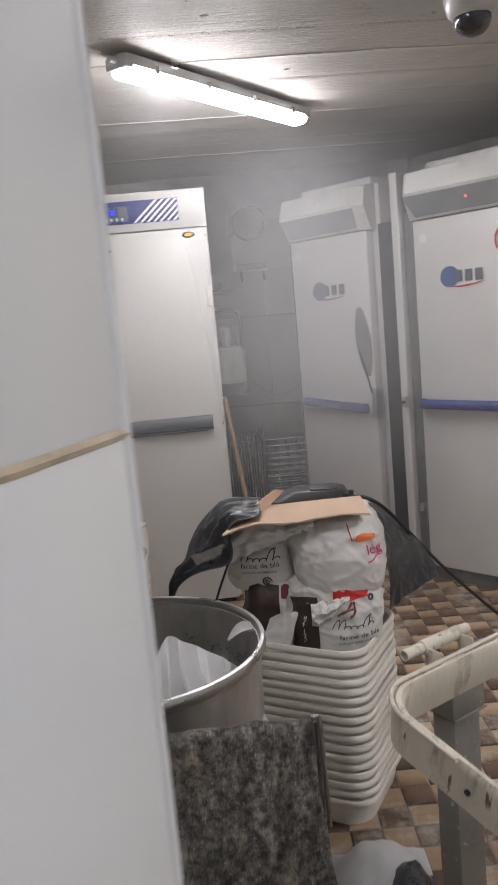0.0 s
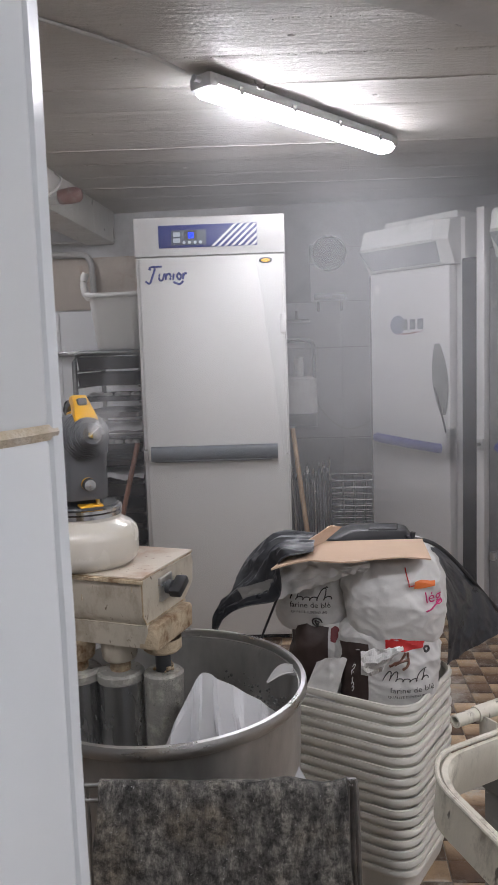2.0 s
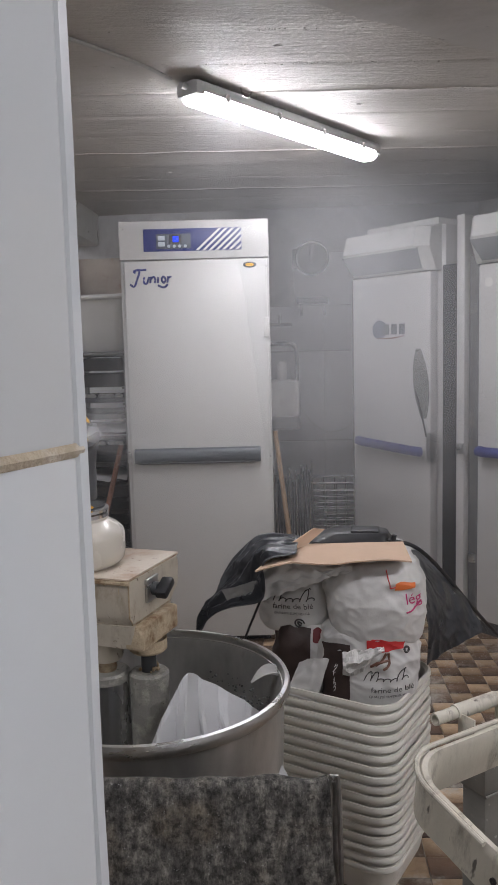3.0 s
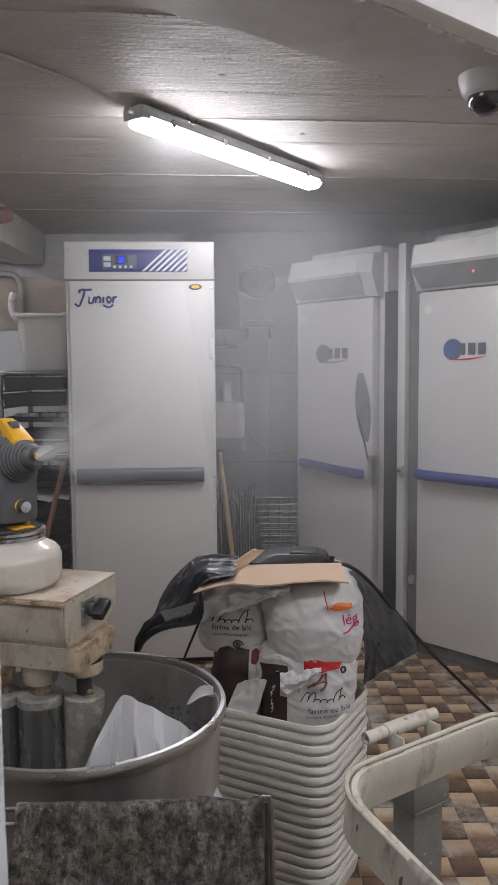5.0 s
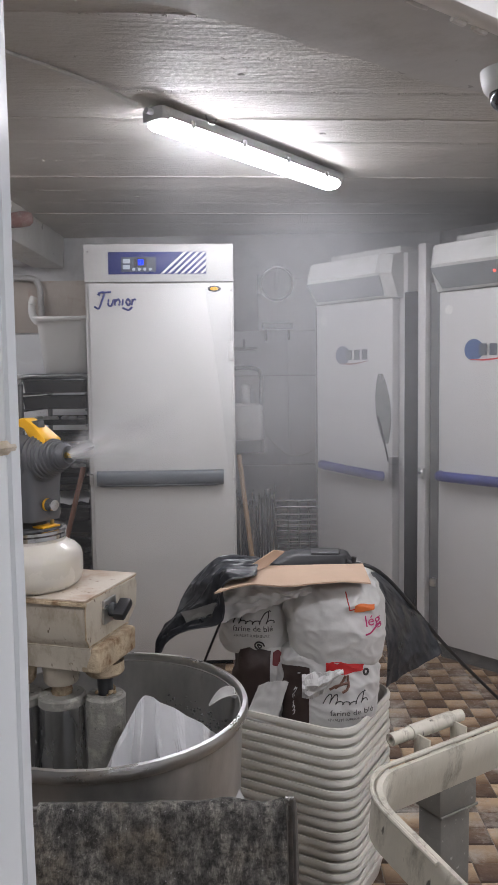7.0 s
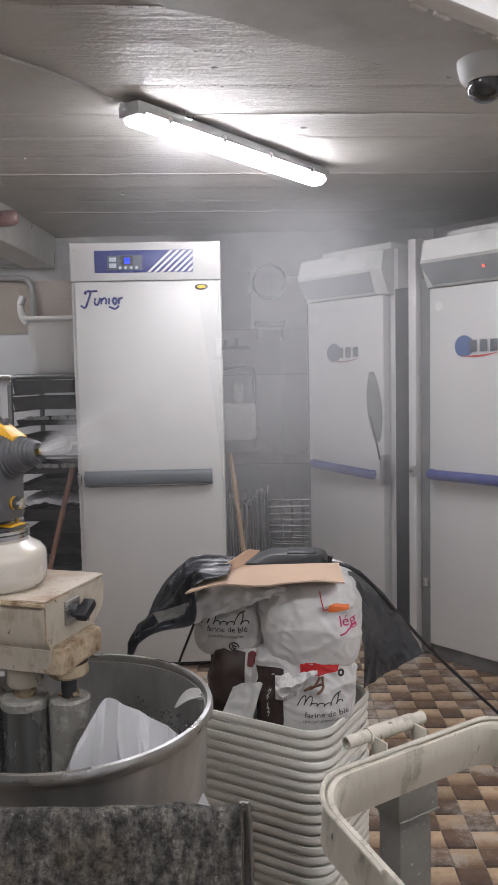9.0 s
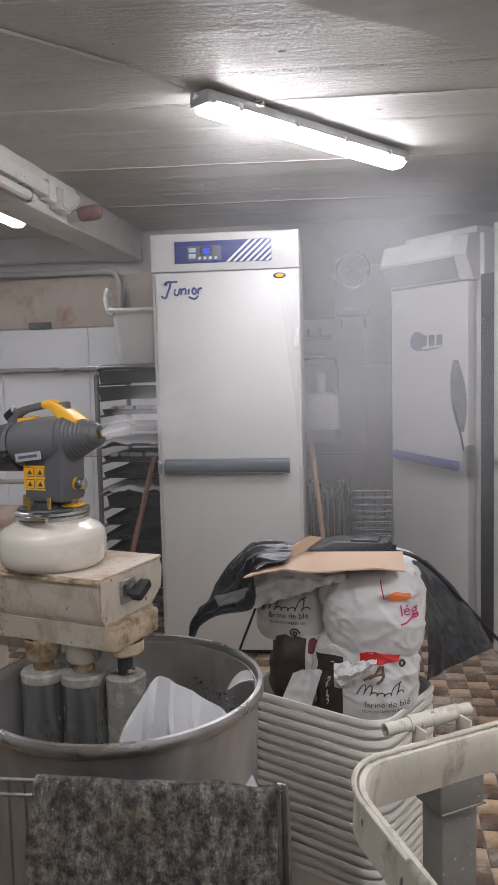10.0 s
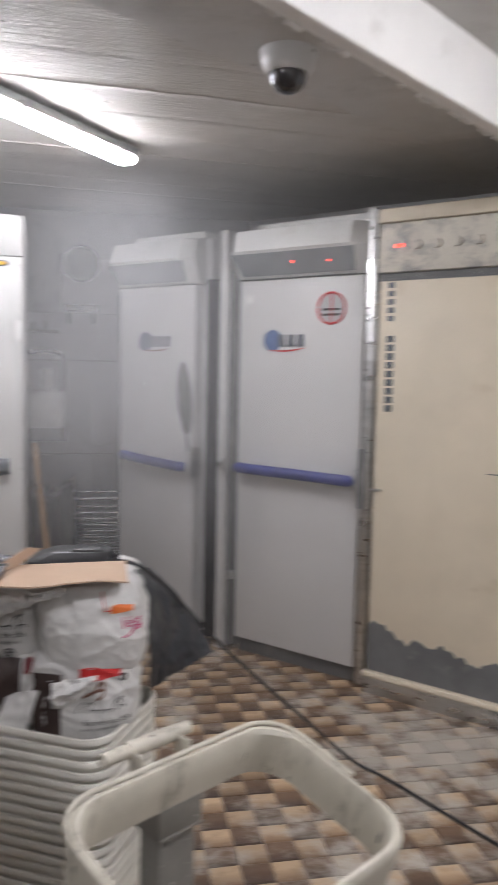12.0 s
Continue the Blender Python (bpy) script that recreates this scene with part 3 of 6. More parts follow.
def near_wall():
    """The tiled wall end close to the camera."""
    ang = 70.0
    t = thing("wall_corner", pose(-0.060, 0.364, 0, 0, 0, ang), "glossy white tiled wall corner with a brown joint", "wall", kind="structure")
    part("core", box(-1.6, -0.004, 0.008, 0.16, 0, CEIL), "caulk", t)
    for x0, x1 in ((-0.62, -0.003), (-1.25, -0.628)):
        for z0, z1 in ((0.0, 0.36), (0.363, 0.866), (0.869, 1.3705), (1.3735, 1.875), (1.878, CEIL)):
            part("tile", box(x0, x1, -0.004, 0.006, z0, z1, 0.003), "near_tile", t)
    bm = bmesh.new()
    for x0 in (-1.2, -0.6):
        pipe_along([(x0 + 0.6 * k / 30, -0.002 + 0.0012 * wob(k * 0.7, 0, 0), 1.372 + 0.0006 * wob(k * 0.5, 3, 0)) for k in range(31)], 0.0032, 6, bm)
    part("joint", bm, "caulk", t, "rough brown joint")
    bm = bmesh.new()
    pipe_along([(0.0 + 0.001 * wob(k * 0.6, 1, 0), 0.001, CEIL * k / 60) for k in range(61)], 0.006, 7, bm)
    part("edge_trim", bm, "near_tile", t)


# ---- lamps ----
def tube_lamp(name, m, length, label, glass="tube"):
    t = thing(name, m, label, "lamp")
    L = length / 2
    out = [(0.0, 0.0), (0.04, 0.0), (0.048, -0.02), (0.046, -0.034), (-0.046, -0.034), (-0.048, -0.02), (-0.04, 0.0)]
    body = [[(x, y * k, z) for y, z in out] for x, k in ((-L, 0.8), (-L + 0.012, 1), (L - 0.012, 1), (L, 0.8))]
    part("housing", loft(body, None, True, True), "lamp_body", t)
    prof = [(0.043, -0.0345), (0.041, -0.052), (0.024, -0.066), (-0.024, -0.066), (-0.041, -0.052), (-0.043, -0.0345)]
    lv = [[(x, y * k, -0.0345 + (z + 0.0345) * k) for y, z in prof] for x, k in ((-L + 0.005, 0.6), (-L + 0.02, 1), (L - 0.02, 1), (L - 0.005, 0.6))]
    part("diffuser", loft(lv, None, True, True), glass, t, "glowing ribbed cover")
    for s in (-1, 1):
        part("end_cap", box(min(s * (L - 0.035), s * (L + 0.004)), max(s * (L - 0.035), s * (L + 0.004)), -0.047, 0.047, -0.045, -0.002, 0.008), "lamp_body", t)
        part("cable_gland", rod((s * L, 0, -0.018), (s * (L + 0.03), 0, -0.018), 0.010, 12), "lamp_body", t)
    for k in range(4):
        for s in (-1, 1):
            x = -L * 0.75 + k * L * 0.5
            part("clip", box(x - 0.010, x + 0.010, s * 0.048 - 0.004, s * 0.048 + 0.004, -0.046, -0.02, 0.002), "chrome", t)
    return t


def lamps():
    ang = math.degrees(math.atan2(0.96, 0.72))
    lamp = tube_lamp("tube_lamp", pose(0.018, 3.075, CEIL - 0.012, 0, 0, ang), 1.10, "glowing white twin-tube batten lamp on the ceiling")
    part("hook", pipe_along(bend([(-0.36, -0.06, 0.01), (-0.36, -0.07, -0.015), (-0.35, -0.085, -0.022), (-0.34, -0.09, -0.006)]), 0.003), "chrome", lamp)
    part("lead", pipe_along(bend([(-0.62, 0.0, -0.01), (-0.85, 0.0, 0.004), (-1.6, 0.03, 0.006), (-2.6, 0.05, 0.006)]), 0.006, 8), "pipe", lamp, "painted-over supply cable")
    tube_lamp("tube_lamp", pose(-1.68, 3.80, CEIL - 0.012, 0, 0, 92), 0.9, "glowing white batten lamp beyond the beam", "tube_old")
    tube_lamp("tube_lamp", pose(0.95, -0.55, CEIL - 0.012, 0, 0, 75), 0.95, "glowing white batten lamp near the tiled corner")
    # two fill lamps added out of view to brighten the foreground
    tube_lamp("tube_lamp", pose(-0.75, 0.85, CEIL - 0.012, 0, 0, 8), 0.90, "added unseen batten lamp brightening the mixer")
    tube_lamp("tube_lamp", pose(1.55, 1.2, CEIL - 0.012, 0, 0, 38), 1.15, "added unseen batten lamp brightening the bag holder")


def dome_camera():
    t = thing("dome_camera", pose(0.745, 2.375, CEIL - 0.012) @ Matrix.Diagonal((1.14, 1.14, 1.12, 1)), "white security dome camera on the ceiling", "camera")
    part("base", lathe([(0.0, 0.01), (0.068, 0.01), (0.07, 0.0), (0.069, -0.02), (0.062, -0.05), (0.053, -0.062), (0.047, -0.064)], 40), "dome_white", t)
    part("dome", lathe([(0.047, -0.062), (0.046, -0.075), (0.040, -0.092), (0.028, -0.104), (0.014, -0.110), (0.0005, -0.112)], 36), "dome_glass", t, "smoked glossy dome")
    part("screw", lathe([(0.004, 0), (0.004, 0.003), (0.0005, 0.004)], 10, pose(0.05, -0.045, -0.02, 90, 0, 40)), "chrome", t)
    part("wire", pipe_along(bend([(0.06, 0.02, 0.005), (0.09, -0.01, 0.0), (0.10, -0.04, 0.008), (0.08, -0.06, 0.012)]), 0.0035, 7), "black", t)


# ---- cabinets along the back ----
def junior_cabinet():
    t = thing("proofing_cabinet", pose(-0.800, 3.719, 0.125, 0, 0, 3.5) @ Matrix.Diagonal((0.911, 0.911, 0.911, 1)), "tall white proofing cabinet with a grey bar handle", "cabinet")
    W, H = 0.764, 2.098
    part("body", box(0, W, 0.035, 0.85, -0.100, H, 0.004), "cabinet_white", t)
    part("plinth", box(0.03, W - 0.03, 0.06, 0.8, -0.137, -0.100), "dark_gap", t)
    fascia = part("fascia", box(0, W, 0, 0.034, 1.906, H, 0.004), "cabinet_white", t)
    door = part("door", box(0.022, W - 0.012, -0.008, 0.033, -0.095, 1.900, 0.006), "cabinet_white", t)
    part("edge_strip", box(0.002, 0.026, 0.008, 0.034, -0.09, 1.900, 0.003), "cabinet_white", t)
    part("edge_strip", box(W - 0.026, W - 0.002, 0.008, 0.034, -0.09, 1.900, 0.003), "cabinet_white", t)
    panel = part("control_panel", box(0.125, 0.626, -0.004, 0, 1.9455, 2.058, 0.0015), "navy", fascia, "blue control panel")
    part("display_frame", box(0.19, 0.368, -0.006, -0.004, 1.958, 2.032, 0.0008), "logo_grey", fascia)
    part("display_bezel", box(0.258, 0.322, -0.007, -0.006, 1.982, 2.028), "fogger_dark", fascia)
    part("display", box(0.276, 0.306, -0.0082, -0.007, 1.99, 2.02), "blue_lcd", fascia, "lit blue display")
    for z0 in (1.97, 2.0):
        part("button", box(0.2, 0.236, -0.0085, -0.006, z0, z0 + 0.022, 0.002), "sticker", fascia)
    for k in range(4):
        part("button", lathe([(0.008, 0), (0.007, 0.003), (0.0005, 0.0035)], 12, pose(0.255 + 0.028 * k, -0.006, 1.970, 90)), "sticker", fascia)
    X, z0, run, rise, wide = 0.624, 1.948, 0.118, 0.107, 0.0155
    for k in range(7):
        x = 0.392 + 0.0335 * k
        reach = [(min(v + run, X), z0 + rise * min(1.0, (X - v) / run)) for v in (x + wide, x)]
        part("stripe", prism([(x, z0), (min(x + wide, X), z0)] + reach, -0.0055, -0.0042), "tub_white", fascia)
    for x in (0.02, W - 0.1):
        part("screw", lathe([(0.004, 0), (0.003, 0.002), (0.0005, 0.0025)], 8, pose(x, 0, 2.06, 90)), "chrome", fascia)
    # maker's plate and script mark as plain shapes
    part("badge", lathe([(0.034, 0), (0.034, 0.003), (0.03, 0.004), (0.0005, 0.004)], 28, pose(0.665, -0.008, 1.868, 90) @ Matrix.Diagonal((1, 0.45, 1, 1))), "fogger_dark", door, "small oval maker's plate")
    part("badge_centre", lathe([(0.022, 0), (0.022, 0.0015), (0.0005, 0.0016)], 24, pose(0.665, -0.012, 1.868, 90) @ Matrix.Diagonal((1, 0.4, 1, 1))), "yellow", door)
    bm = bmesh.new()
    script = [[(0.0, 0.012), (0.02, 0.0), (0.034, 0.03), (0.05, 0.085), (0.02, 0.08), (0.03, 0.07)], [(0.04, 0.085), (0.085, 0.088)],
              [(0.072, 0.05), (0.07, 0.02), (0.085, 0.016), (0.098, 0.05)], [(0.105, 0.05), (0.102, 0.016)], [(0.104, 0.036), (0.12, 0.05), (0.128, 0.034), (0.124, 0.016)],
              [(0.143, 0.048), (0.14, 0.016)], [(0.158, 0.034), (0.168, 0.05), (0.18, 0.034), (0.17, 0.016), (0.158, 0.034)], [(0.192, 0.05), (0.188, 0.016)], [(0.19, 0.036), (0.2, 0.048), (0.21, 0.046)],
              [(0.19, 0.008), (0.17, -0.008), (0.14, 0.004)]]
    for st in script:
        pipe_along(bend([(0.050 + x * 1.02, -0.008, 1.772 + z * 0.95) for x, z in st], 5), 0.0055, 7, bm)
    part("mark", bm, "navy", door, "blue script mark")
    # long handle
    bm = loft([[(x, -0.012 - 0.03 * max(0.0, math.sin(a)) ** 0.6, 0.894 + 0.040 * math.cos(a)) for a in [math.pi * k / 10 for k in range(11)]] for x in (0.041, 0.048, 0.692, 0.699)], None, True, True)
    part("handle", bm, "grey_bar", door, "long grey bar handle")
    part("handle_lip", box(0.06, 0.67, -0.040, -0.02, 0.852, 0.862, 0.003), "fogger_dark", door)
    part("hinge", box(W - 0.034, W - 0.004, -0.014, 0.01, 1.50, 1.60, 0.004), "hood", t)
    part("hinge", box(0.0, 0.02, -0.008, 0.01, 0.86, 0.92, 0.004), "steel", t)
    for z in (0.88, 1.86):
        part("screw", lathe([(0.005, 0), (0.004, 0.002), (0.0005, 0.003)], 8, pose(W - 0.014, -0.006, z, 90)), "chrome", t)


def swoosh_logo(parent, x, z, s, ball, sweep, y=-0.002):
    """A maker's mark as plain shapes: a ball, three blocks and a red sweep."""
    part("logo_ball", lathe([(0.05 * s, 0), (0.05 * s, 0.0012), (0.0005, 0.0015)], 30, pose(x, y, z, 90)), ball, parent)
    for k in range(3):
        x0 = x + (0.03 + 0.052 * k) * s
        part("logo_block", box(x0, x0 + 0.038 * s, y - 0.003, y - 0.0018, z - 0.027 * s, z + 0.027 * s, 0.0004), "logo_grey", parent)
    bm = sheet(16, 1, lambda u, v: (x + (-0.02 + 0.2 * u) * s, y - 0.002, z + (-0.045 - 0.012 * math.sin(math.pi * u) + 0.012 * u + v * 0.008 * math.sin(math.pi * (0.05 + 0.9 * u))) * s))
    part("logo_sweep", bm, sweep, parent)


BCR = pose(1.016, 3.735, 0, 0, 0, -46.5)


def blast_cabinet(s0, s1, label, lamps_on, droop, start, ball, sweep):
    W = s1 - s0
    t = thing("freezer_cabinet", BCR @ pose(s0, 0, 0), label, "cabinet", "freezer cabinets in a row")
    part("body", box(-0.02, W + 0.045, 0.065, 0.88, 0.02, 2.035, 0.004), "bcr_white", t)
    part("plinth", box(0.0, W, 0.075, 0.8, 0, 0.02), "dark_gap", t)
    part("kick_plate", box(0.0, W + 0.02, 0.03, 0.064, 0.0, 0.07, 0.003), "rubber_grey", t)
    door = part("door", box(0, W, 0, 0.06, 0.075, 1.805, 0.006), "bcr_white", t, at=None)
    # hood with a sloping control face
    e = 0.022
    out = [(0.062, 1.81), (-0.012, 1.81), (-0.105, 1.925), (-0.075, 2.02), (0.062, 2.04)]
    lv = []
    for x, k in ((-e, 0.0), (-e + 0.05, 1.0), (W + e - 0.05, 1.0), (W + e, 0.0)):
        lv.append([(x, 0.062 + (y - 0.062) * (0.62 + 0.38 * k), z) for y, z in out])
    hood = part("hood", loft(lv, None, True, True), "hood", t, "sloping hood over the door")
    d = Vector((0, -0.093, 0.125)).normalized()
    n = Vector((0, -d.z, d.y))
    o = Vector((0, -0.012, 1.81))
    q = [o + d * 0.016, o + d * 0.132]
    bm = bmesh.new()
    vs = [Vector((x, 0, 0)) + q[k] + n * h for h in (0.003, 0.006) for x, k in ((0.035, 0), (W - 0.035, 0), (W - 0.01, 1), (0.01, 1))]
    vv = [bm.verts.new(v) for v in vs]
    for f in ((0, 1, 2, 3), (7, 6, 5, 4), (0, 4, 5, 1), (1, 5, 6, 2), (2, 6, 7, 3), (3, 7, 4, 0)):
        bm.faces.new([vv[i] for i in f])
    bmesh.ops.recalc_face_normals(bm, faces=bm.faces)
    part("control_panel", bm, "hood_panel", hood, "dark control panel")
    if lamps_on:
        for x, k in ((W * 0.5, 0.55), (W * 0.78, 0.5)):
            c = q[0].lerp(q[1], k) + Vector((x, 0, 0)) + n * 0.008
            part("red_light", lathe([(0.006, 0), (0.004, 0.003), (0.0005, 0.0035)], 10, Matrix.Translation(c) @ n.to_track_quat("Z", "Y").to_matrix().to_4x4()), "red_led", hood, "glowing red light")
    part("top_box", box(0.05, W - 0.0, 0.066, 0.8, 2.037, 2.075, 0.004), "hood", t)
    # push bar
    z = 0.925
    part("push_bar", pipe_along(bend([(start, -0.03, z), (start + 0.03, -0.05, z - 0.002), (W * 0.5, -0.053, z - droop * 0.5), (W - 0.06, -0.05, z - droop), (W - 0.03, -0.035, z - droop - 0.002)], 5), 0.025, 14), "blue_bar", door, "chipped blue push bar")
    for x, zz in ((start + 0.03, z), (W - 0.07, z - droop)):
        part("bracket", box(x - 0.02, x + 0.02, -0.045, 0, zz - 0.014, zz + 0.012, 0.004), "blue_bar", door)
    part("latch", box(W - 0.005, W + 0.02, -0.03, 0.03, z - 0.09, z + 0.07, 0.006), "steel", door, "steel latch")
    for zz in (1.72,):
        part("sticker", lathe([(0.022, 0), (0.022, 0.001), (0.0005, 0.0011)], 20, pose(0.055, -0.001, zz, 90)), "tub_white", door)
    swoosh_logo(door, 0.192, 1.525, 1.0, ball, sweep)
    part("edge_seal", box(-0.012, -0.001, 0.004, 0.06, 0.08, 1.80), "rubber_grey", door)
    return t, door, W


def freezer_row():
    t, door, W = blast_cabinet(-0.997, -0.472, "white freezer cabinet with a blue bar, veiled by mist", False, 0.030, 0.065, "logo_faded", "dusty_red")
    # old stain and hanging cord beside the latch
    bm = sheet(10, 16, lambda u, v: (W - 0.075 + (u - 0.5) * 0.1 * math.sin(math.pi * (0.06 + 0.88 * v)) ** 0.7 + 0.035 * (1 - v), -0.0035, 1.06 + 0.36 * v))
    part("stain", bm, "stain", door, "worn dark patch by the latch")
    part("cord", pipe_along(bend([(W - 0.09, -0.006, 1.20), (W - 0.05, -0.008, 1.08), (W - 0.01, -0.02, 0.97)]), 0.005, 7), "black", door)
    # near-black board for the shade in the gap, and upright between the two cabinets
    solid("gap_shade", box(-0.424, -0.312, 0.035, 0.064, 0.02, 1.83, 0.003), "dark_gap", "dark board standing for the shade between two cabinets", "seal", BCR, kind="structure")
    p = thing("corner_post", BCR, "white upright between the freezer cabinets", "post")
    part("upright", box(-0.306, -0.262, -0.015, 0.06, 0.0, 2.05, 0.004), "bcr_white", p)
    part("catch", box(-0.285, -0.255, -0.04, -0.015, 0.90, 0.955, 0.006), "steel", p)
    part("catch_pin", rod((-0.27, -0.05, 0.93), (-0.27, -0.015, 0.93), 0.009), "chrome", p)
    # grey strip stands for the shadow beside the upright
    part("shade_strip", box(-0.258, -0.205, 0.02, 0.062, 0.02, 1.86, 0.003), "rubber_grey", p)
    part("hinge", box(-0.235, -0.205, -0.012, 0.02, 0.36, 0.40, 0.004), "steel", p)
    t, door, W = blast_cabinet(-0.193, 0.468, "white freezer cabinet with red lights and round sign", True, 0.008, 0.035, "logo_blue", "red")
    # no-smoking sign: ring and bars
    ring = [(0.50 + 0.068 * math.cos(2 * math.pi * k / 36), -0.003, 1.665 + 0.068 * math.sin(2 * math.pi * k / 36)) for k in range(36)]
    sign = part("sign", lathe([(0.07, 0), (0.07, 0.001), (0.0005, 0.0012)], 36, pose(0.50, -0.0005, 1.665, 90)), "paper", door, "round red prohibition sign")
    part("sign_ring", pipe_along(ring, 0.0055, 6, closed=True), "red", sign)
    part("sign_bar", box(0.498, 0.506, -0.006, -0.003, 1.605, 1.725), "red", sign)
    part("sign_bar", box(0.455, 0.545, -0.0055, -0.003, 1.632, 1.642), "ink", sign)
    part("sign_bar", box(0.455, 0.545, -0.0055, -0.003, 1.655, 1.665), "ink", sign)
    part("latch", box(W + 0.012, W + 0.04, -0.04, 0.02, 0.80, 1.06, 0.006), "rubber_grey", door, "dark door latch")
    solid("edge_strip", box(0.492, 0.535, -0.03, 0.06, 0.02, 2.07, 0.004), "steel", "metal strip between cabinets", "strip", BCR, kind="structure")


def cream_cabinet():
    t = thing("cream_cabinet", BCR @ pose(0.54, 0, 0), "cream cold cabinet with peeling paint at the foot", "cabinet")
    W = 0.95
    part("body", box(0, W, 0.03, 0.88, 0.0, 2.06, 0.005), "cream", t)
    part("door", box(0.012, W - 0.012, -0.03, 0.028, 0.10, 1.765, 0.006), "cream", t)
    f = part("fascia", box(0.0, W, -0.028, 0.028, 1.80, 2.0, 0.006), "cream_worn", t)
    part("groove", box(0.0, W, -0.01, 0.028, 1.766, 1.799), "rubber_grey", t)
    part("cap_rail", box(-0.005, W, -0.035, 0.028, 2.002, 2.06, 0.008), "cream", t)
    part("red_light", box(0.075, 0.11, -0.031, -0.028, 1.90, 1.912), "red_led", f, "glowing red digits")
    for k in range(6):
        part("knob", lathe([(0.02, 0), (0.018, 0.012), (0.0005, 0.014)], 16, pose(0.17 + 0.085 * k, -0.028, 1.905, 90)), "cream_worn", f)
    # vertical writing, unreadable: plain bars
    for k in range(9):
        part("letter", box(0.052, 0.085, -0.032, -0.030, 1.225 + 0.036 * k, 1.252 + 0.036 * k), "grey_bar", t)
    for k in range(5):
        part("letter", box(0.052, 0.08, -0.032, -0.030, 1.60 + 0.034 * k, 1.622 + 0.034 * k), "logo_grey", t)
    # flaked patch along the foot
    bm = sheet(60, 6, lambda u, v: (0.013 + (W - 0.03) * u, -0.0325, 0.102 + v * (0.17 + 0.055 * wob(u * 9, 0, 0, 1.0) + 0.04 * wob(u * 27, 3, 0, 1.0) + 0.03 * math.sin(u * 5 + 2.0))), 0.002)
    part("bare_patch", bm, "rubber_grey", t, "grey bare patch where paint has flaked")
    part("kick_rail", box(0.0, W, -0.055, 0.028, 0.075, 0.10, 0.006), "cream", t)
    part("kick_plate", box(0.0, W, -0.045, 0.028, 0.0, 0.073, 0.004), "steel", t)
    part("pull", box(0.0, 0.05, -0.045, -0.03, 0.885, 0.895, 0.003), "steel", t)
    part("scratch", box(0.5, 0.57, -0.032, -0.030, 1.0, 1.004), "rubber_grey", t)


# ---- things in the back corner ----
def back_corner():
    t = thing("wall_fan", pose(0.115, 4.935, 1.985), "dark round extractor vent on the wall", "vent")
    part("housing", lathe([(0.104, 0), (0.104, 0.05), (0.095, 0.06), (0.09, 0.045), (0.0005, 0.04)], 36, pose(0, 0, 0, 90)), "black", t)
    part("bracket", box(-0.12, -0.06, -0.02, 0, -0.06, 0.06, 0.004), "rubber_grey", t)
    for k in range(4):
        part("grille_ring", pipe_along([((0.022 + 0.022 * k) * math.cos(a), -0.055, (0.022 + 0.022 * k) * math.sin(a)) for a in [2 * math.pi * i / 24 for i in range(24)]], 0.002, 5, closed=True), "tray_dark", t)
    part("blade", box(-0.015, 0.015, -0.045, -0.035, -0.09, 0.09, 0.004), "tray_dark", t)
    t = thing("wall_shelf", pose(0.115, 4.935, 1.70), "small dark shelf on the wall", "shelf")
    part("board", box(-0.095, 0.095, -0.10, 0, 0.01, 0.045, 0.006), "rubber_grey", t)
    for x in (-0.07, 0.07):
        part("bracket", box(x - 0.008, x + 0.008, -0.08, 0, -0.06, 0.0, 0.002), "rack_metal", t)
    t = thing("wall_dispenser", pose(-0.10, 4.935, 1.03), "grey wall dispenser, shadow at its bottom built in dark grey", "dispenser")
    lv = [[(x * s, -0.07 + y * s, z) for x, y in round_rect(0.25, 0.14, 0.04)] for s, z in ((0.9, 0.0), (1.0, 0.02), (1.0, 0.16), (0.92, 0.21), (0.7, 0.225))]
    part("body", loft(lv, None, True, True), "pipe", t)
    # dark grey block stands for the shadow at the bottom of the body
    lv = [[(x * 1.03, -0.07 + y * 1.03, z) for x, y in round_rect(0.25, 0.14, 0.04)] for z in (-0.045, 0.03)]
    part("base", loft(lv, None, True, True, Matrix.Translation((0, 0, -0.03))), "rubber_grey", t)
    part("nozzle", rod((0.02, -0.1, 0.22), (0.02, -0.1, 0.34), 0.03, 14), "pipe", t)
    part("handle", pipe_along(bend([(-0.11, -0.06, 0.21), (-0.11, -0.06, 0.40), (-0.05, -0.06, 0.44), (0.06, -0.06, 0.44), (0.11, -0.06, 0.40), (0.11, -0.06, 0.21)], 6), 0.013, 9), "rubber_grey", t, "dark arched handle")
    t = thing("cup_rail", pose(-0.12, 4.935, 1.58), "small wall rail behind the cabinet", "rail")
    part("bar", box(-0.10, 0.11, -0.05, 0, 0, 0.02, 0.004), "pipe", t)
    part("hook", rod((0.03, -0.03, 0.02), (0.03, -0.03, 0.07), 0.008), "pipe", t)
    part("hook", rod((-0.04, -0.03, 0.02), (-0.04, -0.03, 0.06), 0.008), "pipe", t)
    c = solid("hanging_cable", pipe_along(bend([(-0.03, 4.90, 1.32), (0.0, 4.90, 1.16), (0.07, 4.90, 1.02), (0.18, 4.90, 0.93), (0.30, 4.90, 0.94), (0.37, 4.91, 1.0)]), 0.004, 7), "tub_white", "thin white cable hanging on the wall", "cable")
    # broom handle leaning in the gap
    t = thing("broom", pose(0.0, 0.0, 0.0), "wooden broom leaning behind the sacks", "broom")
    part("stick", rod((0.0, 4.28, 0.03), (-0.115, 4.42, 0.98), 0.014, 14), "wood", t)
